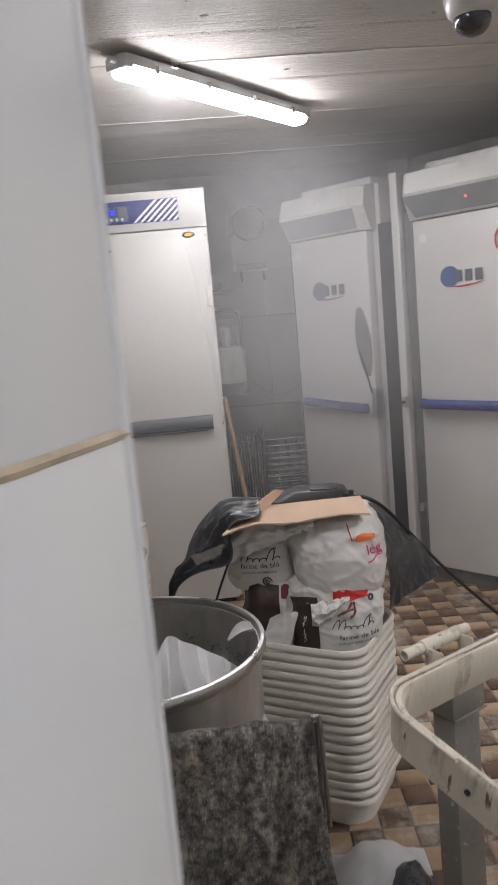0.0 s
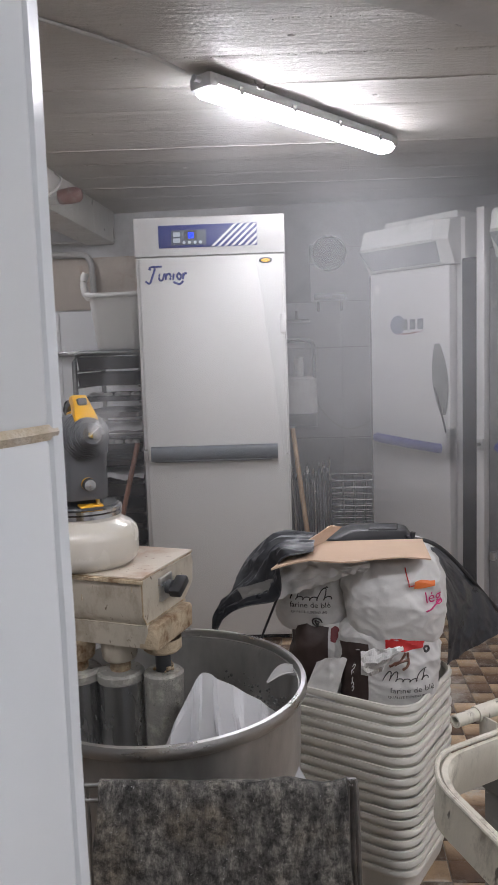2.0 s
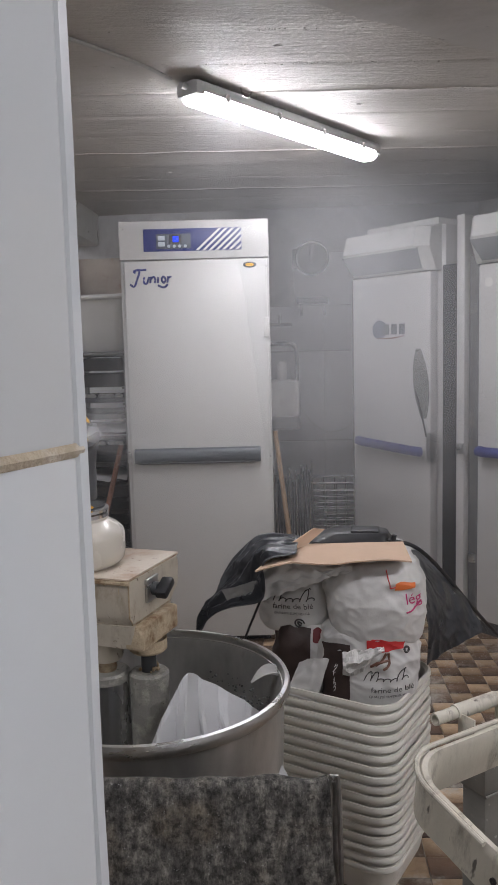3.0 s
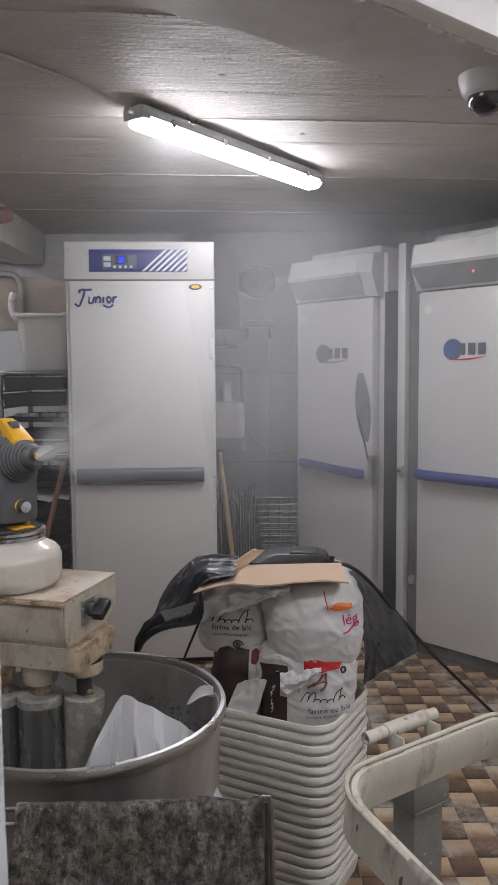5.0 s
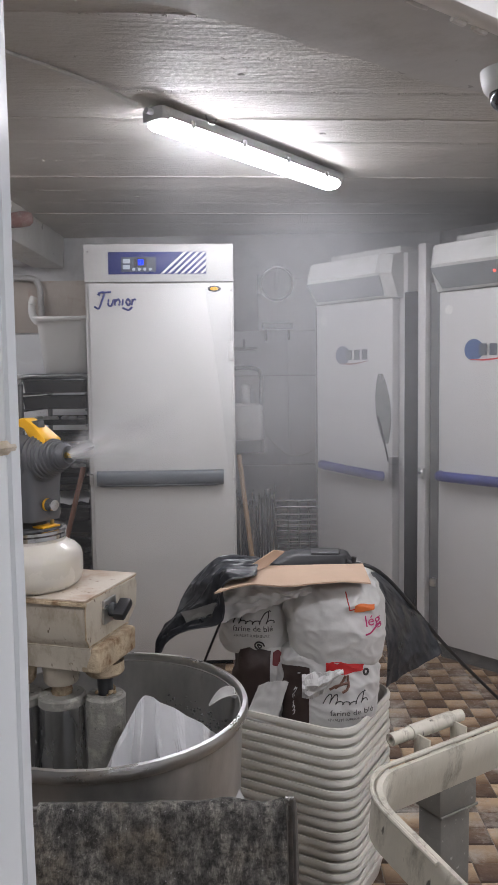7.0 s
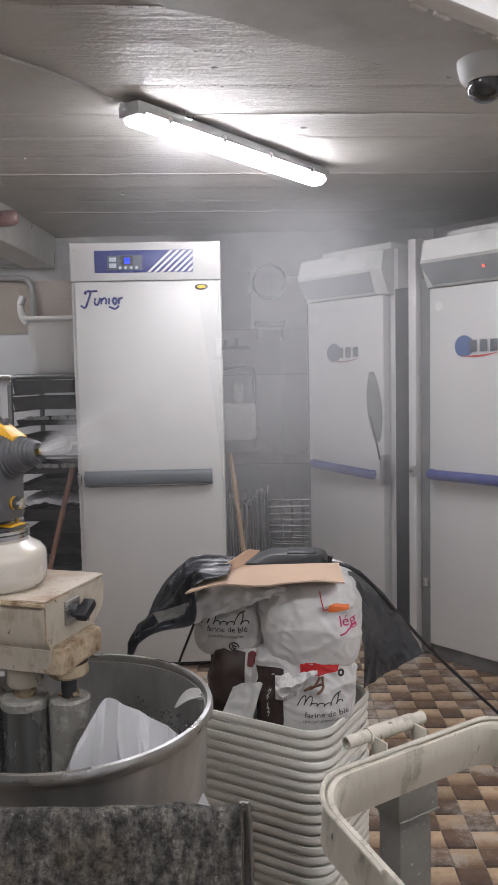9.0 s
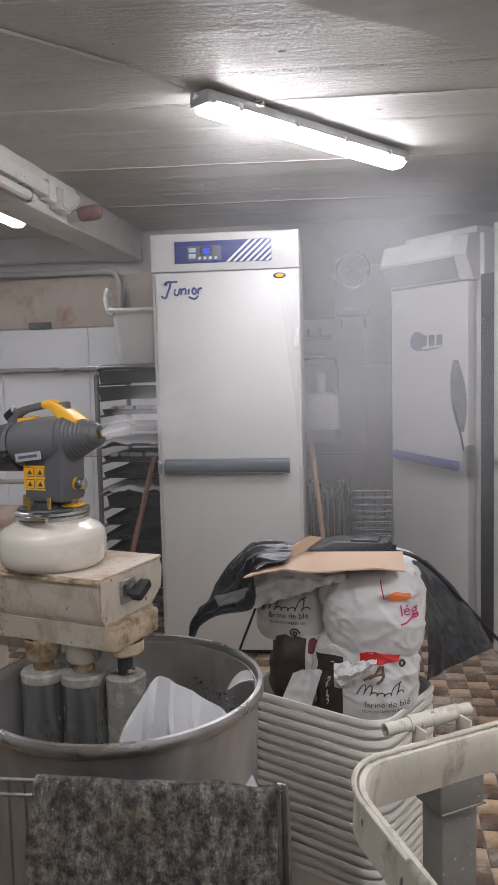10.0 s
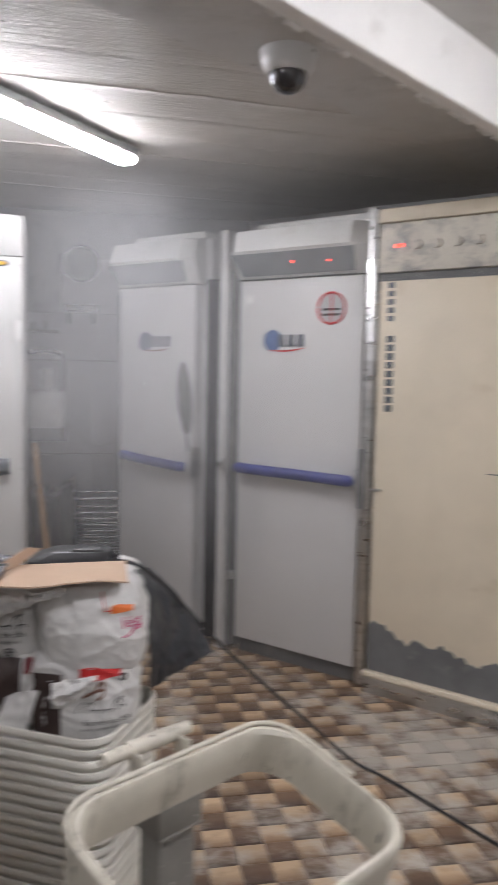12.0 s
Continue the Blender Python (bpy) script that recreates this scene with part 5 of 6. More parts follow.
    # knob and labels on both flanks of the lower housing
    for s in (-1, 1):
        part("label", box(-0.037, 0.018, s * 0.0455 - 0.0008, s * 0.0455 + 0.0008, 0.175, 0.229), "yellow", low, "yellow warning label")
        for k in range(2):
            for z0 in (0.179, 0.205):
                part("label_mark", box(-0.031 + 0.027 * k, -0.009 + 0.027 * k, s * 0.0465 - 0.0006, s * 0.0465 + 0.0006, z0, z0 + 0.02), "ink", low)
                part("label_sign", prism([(-0.0265 + 0.027 * k, z0 + 0.005), (-0.0135 + 0.027 * k, z0 + 0.005), (-0.020 + 0.027 * k, z0 + 0.0155)], s * 0.0481 - 0.0004, s * 0.0481 + 0.0004), "ink", low)
                part("label_field", box(-0.0298 + 0.027 * k, -0.0102 + 0.027 * k, s * 0.0472 - 0.0006, s * 0.0472 + 0.0006, z0 + 0.0012, z0 + 0.0188), "yellow", low)
        part("plate", box(-0.052, 0.014, s * 0.0565 - 0.001, s * 0.0565 + 0.001, 0.243, 0.261), "sticker", t, "pale name plate")
        part("plate_mark", box(-0.044, 0.006, s * 0.0578 - 0.0006, s * 0.0578 + 0.0006, 0.249, 0.255), "logo_grey", t)
    part("knob", lathe([(0.012, 0), (0.014, 0.004), (0.012, 0.02), (0.0005, 0.021)], 18, pose(0.068, 0.0, 0.185, 0, 90, 0)), "chrome", low, "metal flow knob")
    part("knob_ring", lathe([(0.014, 0), (0.014, 0.005), (0.0005, 0.006)], 18, pose(0.064, 0.0, 0.185, 0, 90, 0)), "yellow", low)
    # the blower leans back on its housing
    lean = pose(0, 0, cz, 0, -7) @ pose(0, 0, -cz)
    for ob in t.children:
        if ob.name.split(".")[0] in ("barrel", "nozzle_cone", "nozzle", "nozzle_tip", "motor", "vent_slot", "handle_front", "handle_grip", "handle_end", "trigger", "saddle", "plate", "plate_mark"):
            ob.matrix_basis = lean
    return t


# ---- sacks, crates, sheet ----
class Sack:
    """A full paper sack, a by b across and h high; skin() gives its surface, front() the skin seen from its front."""

    def __init__(self, a, b, h, seed, top=0.8):
        self.a, self.b, self.h, self.seed, self.top = a, b, h, seed, top

    def girth(self, w):
        k = (1 - abs(2 * w - 1) ** 3.0) ** 0.45
        k = 0.72 + 0.28 * k if w < 0.5 else self.top - 0.1 + (1.1 - self.top) * k
        return k * (0.98 + 0.04 * math.sin(math.pi * w))

    def folds(self, x, y, z):
        s = self.seed
        broad = abs(wob(x * 6 + 5 * z, y * 6, z * 11, 1, s + 3))
        crease = abs(wob(x * 15 - 9 * z, y * 15, z * 19, 1, s + 5))
        fine = abs(wob(x * 34 + 20 * z, y * 34, z * 30, 1, s + 8))
        loose = 0.35 + 0.65 * min(1.0, max(0.0, z / self.h)) ** 1.5
        return 0.007 * wob(x * 8, y * 8, z * 8, 1, s) - loose * (0.018 * broad + 0.019 * crease + 0.009 * fine) + 0.010

    def place(self, x, y, w, out):
        k = self.folds(x, y, w * self.h)
        d = math.hypot(x, y) or 1.0
        z = self.h * w + 0.006 * wob(x * 12, y * 12, 9, 1, self.seed)
        return Vector((x + x / d * (k + out), y + y / d * (k + out), z))

    def skin(self, th, w, out=0.0):
        c, s = math.cos(th), math.sin(th)
        r = self.girth(w)
        return self.place(self.a * r * math.copysign(abs(c) ** 0.66, c), self.b * r * math.copysign(abs(s) ** 0.66, s), w, out)

    def front(self, x, z, out=0.0):
        w = min(0.98, max(0.02, z / self.h))
        r = self.girth(w)
        c = min(0.995, abs(x) / (self.a * r)) ** (1 / 0.66)
        return self.place(x, -self.b * r * (1 - c * c) ** 0.33, w, out)

    def mesh(self, nt=170, nw=90):
        bm = bmesh.new()
        rows = [[bm.verts.new(self.skin(2 * math.pi * i / nt, j / nw)) for i in range(nt)] for j in range(nw + 1)]
        for r0, r1 in zip(rows, rows[1:]):
            for i in range(nt):
                bm.faces.new((r0[i], r0[(i + 1) % nt], r1[(i + 1) % nt], r1[i]))
        bm.faces.new(list(reversed(rows[0])))
        bm.faces.new(rows[-1])
        return bm


def printed(f, bm, x0, z0, out=0.0025):
    """Lay flat lettering onto the front of a sack."""
    for v in bm.verts:
        v.co = f.front(x0 + v.co.x, z0 + v.co.y, out)
    return bm


def patch(f, x0, x1, z0, z1, n=14, wave=0.0):
    """A printed field on the front of a sack."""
    return sheet(n, n, lambda u, v: f.front(x0 + (x1 - x0) * u, z0 + (z1 - z0) * v + wave * math.sin(5 * u) * (1 if v > 0.5 else -0.4), 0.002))


def strokes(f, lines, x0, z0, k=1.0, r=0.0013):
    bm = bmesh.new()
    for st in lines:
        pipe_along([f.front(x0 + p.x * k, z0 + p.y * k, 0.0015) for p in bend([(x, z, 0) for x, z in st], 5 if len(st) < 20 else 2)], r, 5, bm)
    return bm


def script_line():
    """An illegible flourish in joined handwriting: low loops with a few tall ones."""
    pts = []
    tall = {0: 0.030, 1: 0.030, 5: 0.034}
    for k in range(7 * 12):
        a = 2 * math.pi * k / 12
        h = tall.get(k // 12, 0.0095)
        z = h * (1 - math.cos(a)) / 2
        pts.append((0.0185 * k / 12 - (0.0045 if h < 0.02 else 0.0035) * math.sin(a) + 0.42 * z, z))
    return pts


SCRIPT = [script_line(), [(0.118, 0.034), (0.121, 0.037), (0.123, 0.034)]]


def flour_pile():
    u = -19.0
    base = (0.153, 2.235)
    # nested crates
    N = 17
    stack, turn = (0.130, 2.175), -28.0
    rim = ((0.89, 0.0), (0.935, 0.052), (0.945, 0.0660), (0.985, 0.0675), (0.998, 0.0715), (1.0, 0.080), (0.991, 0.0855), (0.968, 0.0865), (0.94, 0.08))
    shells = []
    for last in (False, True):
        lv = [[(x, y, zz) for x, y in round_rect(0.44 * s, 0.345 * s, 0.07, 7)] for s, zz in rim + ((0.90, 0.02),)]
        shells.append(mesh_of("shell", loft(lv, None, True, not last), "crate"))
    for k in range(N):
        z = 0.0274 * k
        t = thing("nested_crate", pose(stack[0] + 0.0015 * math.sin(k * 2.1), stack[1] + 0.0015 * math.cos(k * 1.7), z, 0.04 * math.sin(k * 2.6), 0.04 * math.cos(k * 3.1), turn + 0.15 * math.sin(k * 1.9)), "dirty white plastic crate nested in a stack", "crate", "nested crates")
        ob = new("shell", shells[k == N - 1])
        ob.parent = t
        if k == N - 1:
            part("floor_plate", box(-0.19, 0.19, -0.145, 0.145, 0.015, 0.022, 0.003), "crate", t)
    def at(x, y, z, rz=0.0, rx=0.0, ry=0.0):
        return pose(base[0], base[1], 0, 0, 0, u) @ pose(x, y, z, rx, ry, rz)
    # lower sacks
    f = Sack(0.133, 0.115, 0.215, 1)
    t = thing("flour_sack", at(0.078, -0.085, 0.475, 16), "white paper flour sack with brown flank, half sunk in the crate", "sack", "flour sacks")
    part("bag", f.mesh(), "sack", t)
    part("brown_flank", patch(f, -0.116, -0.046, 0.02, 0.178), "sack_brown", t, "dark brown printed flank")
    part("flank_script", strokes(f, [[(z * 0.3, x) for x, z in st] for st in SCRIPT], -0.088, 0.05, 0.6), "sack", t)
    part("brand_script", strokes(f, SCRIPT, -0.012, 0.090, 0.84, 0.0013), "ink", t)
    part("print", printed(f, letters("farine de blé", 0.021), 0.005, 0.060), "ink", t)
    part("print", printed(f, letters("QUALITÉ SUPÉRIEURE", 0.0095), 0.0, 0.045), "ink", t)
    part("red_band", patch(f, -0.004, 0.088, 0.168, 0.197, 14, 0.006), "red", t, "red printed band")
    part("ear_of_wheat", strokes(f, [[(0.0, 0.0), (0.02, 0.012), (0.045, 0.016)], [(0.012, 0.004), (0.03, 0.02), (0.038, 0.036)], [(0.03, -0.006), (0.046, 0.01), (0.044, 0.036)]], 0.005, 0.128, 1.0, 0.0035), "wood_dark", t)
    part("round_mark", strokes(f, [[(0.006 * math.cos(a), 0.006 * math.sin(a)) for a in [k * 0.7 for k in range(10)]]], 0.095, 0.165, 1.0, 0.003), "ink", t)
    g = Sack(0.085, 0.105, 0.205, 2)
    t = thing("flour_sack", at(-0.098, -0.068, 0.475, 6), "white paper flour sack with dark brown print", "sack", "flour sacks")
    part("bag", g.mesh(), "sack", t)
    part("brown_flank", patch(g, -0.083, 0.03, 0.02, 0.196, 18, 0.003), "sack_brown", t, "dark brown printed flank")
    part("red_mark", patch(g, 0.036, 0.066, 0.16, 0.19, 8, 0.006), "dark_red", t, "dark red printed corner")
    f = Sack(0.14, 0.11, 0.20, 7)
    t = thing("flour_sack", at(-0.01, 0.13, 0.475, 5), "white paper flour sack at the back of the crate", "sack", "flour sacks")
    part("bag", f.mesh(48, 24), "sack", t)
    # upper sacks
    f = Sack(0.129, 0.140, 0.232, 3, 0.70)
    t = thing("flour_sack", at(0.104, -0.056, 0.640, 16, 0, -5), "full white paper sack with red print", "sack", "flour sacks")
    part("bag", f.mesh(), "sack", t)
    part("print", printed(f, letters("lég", 0.040), 0.072, 0.118), "magenta", t, "magenta printed word")
    part("print_underline", strokes(f, [[(0.0, 0.0), (0.02, 0.006), (0.045, 0.022)]], 0.070, 0.098, 1.0, 0.0022), "magenta", t)
    part("print_block", patch(f, 0.048, 0.098, 0.158, 0.176, 10, 0.003), "orange", t, "orange printed words")
    part("print_corner", strokes(f, [[(0.0, 0.045), (0.002, 0.02), (0.004, 0.0)], [(0.004, 0.0), (0.012, 0.001), (0.018, 0.002)]], 0.032, 0.165, 1.0, 0.0015), "red", t)
    t2 = thing("flour_sack", at(-0.125, -0.042, 0.648, 8, 0, -3), "white paper flour sack with black print", "sack", "flour sacks")
    f = Sack(0.105, 0.12, 0.205, 4, 0.78)
    part("bag", f.mesh(), "sack", t2)
    part("brand_script", strokes(f, SCRIPT, -0.066, 0.093, 0.98, 0.0014), "ink", t2)
    part("print", printed(f, letters("farine de blé", 0.021), -0.047, 0.073), "ink", t2)
    part("print", printed(f, letters("QUALITÉ SUPÉRIEURE", 0.0095), -0.044, 0.057), "ink", t2)
    part("round_mark", strokes(f, [[(0.012 * math.cos(a), 0.012 * math.sin(a)) for a in [k * 0.7 for k in range(8)]], [(0.006, 0), (-0.004, 0.005), (-0.002, -0.006), (0.004, -0.004)]], 0.02, 0.032, 1.0, 0.0022), "ink", t2)
    f = Sack(0.16, 0.10, 0.19, 9, 0.78)
    t2 = thing("flour_sack", at(0.0, 0.17, 0.655, 0), "white paper flour sack lying at the back", "sack", "flour sacks")
    part("bag", f.mesh(48, 24), "sack", t2)
    # torn crumpled mouths of the sacks
    def crumpled(name, nx, ny, f, label):
        flat = "torn" in label
        return solid(name, sheet(nx * 2 // 3 if flat else nx, ny * 2 // 3 if flat else ny, f, 0.0015), "sack", label, "paper", smooth=not flat)
    crumpled("torn_paper", 50, 18, lambda p, q: (-0.085 + 0.24 * p, 2.035 + 0.03 * (1 - p) + 0.018 * wob(p * 7, q * 4, 0) - 0.01 * q, 0.868 + 0.004 * p - 0.105 * q * (1 - 0.8 * p) + 0.010 * wob(p * 9, q * 6, 4)), "crumpled open mouth of a paper sack")
    crumpled("torn_paper", 40, 16, lambda p, q: (0.125 + 0.105 * p, 1.992 - 0.02 * math.sin(3.1 * q) + 0.014 * wob(p * 5, q * 4, 1), 0.612 + 0.036 * q * (1 - 0.3 * p) - 0.035 * math.sin(3.0 * p + 0.8) * (1 - q) + 0.014 * abs(wob(p * 4, q * 4, 2)) + 0.006 * abs(wob(p * 8, q * 6, 6)) + 0.020 * p), "crumpled torn sack paper")
    crumpled("paper_flap", 24, 18, lambda p, q: (-0.022 + 0.078 * p + 0.036 * q, 2.062 - 0.035 * p + 0.004 * wob(p * 5, q * 5, 1) + 0.012 * abs(p - 0.5) * q, 0.505 - 0.012 * p + (0.118 - 0.034 * (1 - p) ** 2) * q + 0.003 * wob(p * 5, q * 5, 2)), "white paper flap folded over the crate")
    # cardboard lid
    solid("cardboard", sheet(50, 12, lambda p, q: (-0.092 + 0.392 * p + 0.05 * q * (1 - p), 1.960 + 0.02 * p + 0.17 * q + 0.006 * wob(p * 9, 0, 1) * (1 - q), 0.868 + 0.024 * min(1, p * 4) + (0.005 * math.sin(p * 9 + 0.6) - 0.004 * p) * (1 - q) + 0.004 * q), 0.004), "cardboard", "torn brown cardboard lying on the sacks", "cardboard")
    solid("cardboard_flap", sheet(12, 10, lambda p, q: (-0.03 + 0.09 * q + 0.05 * p * (1 - 0.4 * q), 2.08 + 0.06 * q + 0.03 * p, 0.892 + 0.045 * q - 0.01 * p), 0.003), "cardboard", "folded brown cardboard flap standing up", "cardboard")
    # black plastic sheet: left wing and right wing
    outer = bend([(0.02, 2.19, 0.905), (-0.075, 2.152, 0.921), (-0.145, 2.134, 0.880), (-0.182, 2.116, 0.828), (-0.206, 2.098, 0.774), (-0.250, 2.08, 0.722), (-0.256, 2.062, 0.668)], 10)
    inner = bend([(0.01, 1.985, 0.905), (-0.066, 1.987, 0.885), (-0.069, 1.999, 0.817), (-0.086, 2.011, 0.774), (-0.161, 2.023, 0.755), (-0.21, 2.035, 0.729), (-0.249, 2.047, 0.682)], 10)
    def along(chain, p):
        k = p * (len(chain) - 1)
        n = min(len(chain) - 2, int(k))
        return chain[n].lerp(chain[n + 1], k - n)
    def left_wing(p, q):
        v = along(inner, p).lerp(along(outer, p), q)
        room = math.sin(math.pi * p) ** 0.5
        belly = math.sin(math.pi * q) * room
        fold = 0.024 - 0.034 * abs(wob(p * 2.2 + q * 1.2, q * 3 - p * 1, 2)) - 0.022 * abs(wob(p * 4 - q * 2, q * 5 + p * 1.5, 4)) - 0.009 * abs(wob(p * 10 + q * 4, q * 9 - p * 5, 6))
        f = 0.010 * belly + (fold - 0.012) * min(1.0, 3 * room * math.sin(math.pi * q) + 0.3)
        return (v.x - 0.55 * f, v.y - 0.55 * f, v.z + 0.6 * f)
    solid("plastic_sheet", sheet(110, 60, left_wing, 0.0012), "black_bag", "crumpled black plastic sheet draped over the sacks", "plastic sheet")
    # underside of the sheet turned outwards, sheen painted pale grey, and a strap hanging from it
    c0, c1, c2, c3 = (Vector(v) for v in ((-0.187, 2.05, 0.793), (-0.07, 2.03, 0.832), (-0.092, 2.04, 0.767), (-0.163, 2.045, 0.752)))
    def underside(p, q):
        v = c0.lerp(c1, p).lerp(c3.lerp(c2, p), q)
        return v + Vector((0, -0.006 * abs(wob(p * 4, q * 3, 1)), 0.004 * wob(p * 5, q * 2, 3)))
    wing = bpy.data.objects["plastic_sheet"]
    part("underside", sheet(24, 12, underside, 0.001), "grey_film", wing, "underside with its sheen painted pale grey")
    part("strap", pipe_along(bend([(-0.069, 2.1, 0.802), (-0.094, 2.12, 0.731), (-0.132, 2.13, 0.637), (-0.152, 2.13, 0.57)], 6), 0.0035, 7), "black", wing, "thin black strap")
    def right_wing(p, q):
        a = Vector((0.285, 2.06, 0.878)).lerp(Vector((0.36, 2.12, 0.56)), p)
        b = Vector((0.37, 2.30, 0.84)).lerp(Vector((0.545, 2.27, 0.60)), p)
        v = a.lerp(b, q)
        v.x += 0.03 * math.sin(math.pi * p) * (1 - 0.3 * q)
        v.z += 0.006 * wob(p * 5, q * 5, 1)
        v.y += 0.018 * abs(wob(p * 3 + q, q * 5, 5)) + 0.008 * abs(wob(p * 8 - q * 3, q * 9, 7))
        return v
    solid("plastic_sheet", sheet(60, 60, right_wing, 0.0012), "black_bag", "black plastic sheet hanging beside the sacks", "plastic sheet")
    # black device with cable on top
    m = pose(0.165, 2.235, 0.853, 0, 0, -6)
    t = thing("scale_unit", m, "flat black plastic appliance lying on the sacks", "appliance")
    lv = [[(x * s - o, y * s, z) for x, y in round_rect(0.235, 0.13, 0.035, 5)] for s, o, z in ((0.98, 0, 0.0), (1.0, 0, 0.015), (0.97, 0.0, 0.035), (0.70, -0.02, 0.055), (0.62, -0.022, 0.058))]
    part("shell", loft(lv, None, True, True), "black", t)
    part("hump", box(0.0, 0.08, -0.04, 0.03, 0.05, 0.064, 0.006), "black", t)
    part("plug", rod((0.115, -0.05, 0.02), (0.12, -0.05, 0.056), 0.007), "black", t)
    e = m @ Vector((0.10, -0.055, 0.045))
    pts = [e, (0.37, 2.20, 0.845), (0.60, 2.40, 0.56), (0.90, 2.60, 0.235), (1.10, 2.66, 0.04), (1.20, 2.58, 0.008), (1.39, 2.18, 0.008), (1.62, 1.75, 0.008)]
    solid("power_cable", pipe_along(bend(pts, 8), 0.0055, 8), "black", "black power cable running down to the floor", "cable")


# ---- foreground ----
def cloth_rack():
    t = thing("wire_rack", pose(-0.17, 1.36, 0, 0, 0, 2), "upright wire rack under a dirty floor cloth", "rack")
    for x in (-0.29, 0.245):
        part("leg", rod((x, -0.045, 0.008), (x, -0.045, 0.682), 0.005), "rack_wire", t)
        part("foot", rod((x, -0.20, 0.007), (x, -0.03, 0.007), 0.007), "rack_wire", t)
    for z in (0.682, 0.655, 0.45, 0.25, 0.08):
        part("wire", rod((-0.29, -0.045, z), (0.245, -0.045, z), 0.004), "rack_wire", t)
    for x in [-0.29 + 0.0297 * k for k in range(1, 18)]:
        part("wire", rod((x, -0.045, 0.08), (x, -0.045, 0.682), 0.0026, 6), "rack_wire", t)
    part("loop", pipe_along(bend([(0.236, -0.05, 0.50), (0.236, -0.055, 0.68), (0.243, -0.058, 0.694), (0.25, -0.06, 0.68), (0.254, -0.06, 0.48)], 5), 0.0042, 8), "rack_wire", t)
    def drape(p, q):
        x = -0.180 + 0.410 * p + 0.006 * wob(q * 6, 0, 0) + 0.05 * q * (p - 0.2)
        if q < 0.06:
            k = q / 0.06
            y, z = -0.036 - 0.022 * k, 0.684 + 0.005 * math.sin(math.pi * k)
        else:
            k = (q - 0.06) / 0.94
            y, z = -0.060 - 0.07 * k - 0.01 * math.sin(k * 2), 0.682 - 0.55 * k
        f = -0.009 * abs(wob(p * 5 + q * 1.5, q * 1.5, 0)) - 0.008 * abs(wob(p * 9 + q * 4, q * 3, 2)) * min(1.0, q * 9) - 0.004 * abs(wob(p * 24 + q * 6, q * 9, 3)) * min(1.0, q * 9) - 0.005 * (1 + math.sin(p * 17 + q * 2)) * q
        return (x, y + f, z + 0.008 * wob(p * 6, 0, 5) * (1 if q < 0.2 else 0.4))
    solid("floor_cloth", sheet(150, 110, drape, 0.004), "cloth", "filthy grey cloth hung over a wire trolley", "cloth", pose(-0.17, 1.36, 0, 0, 0, 2))


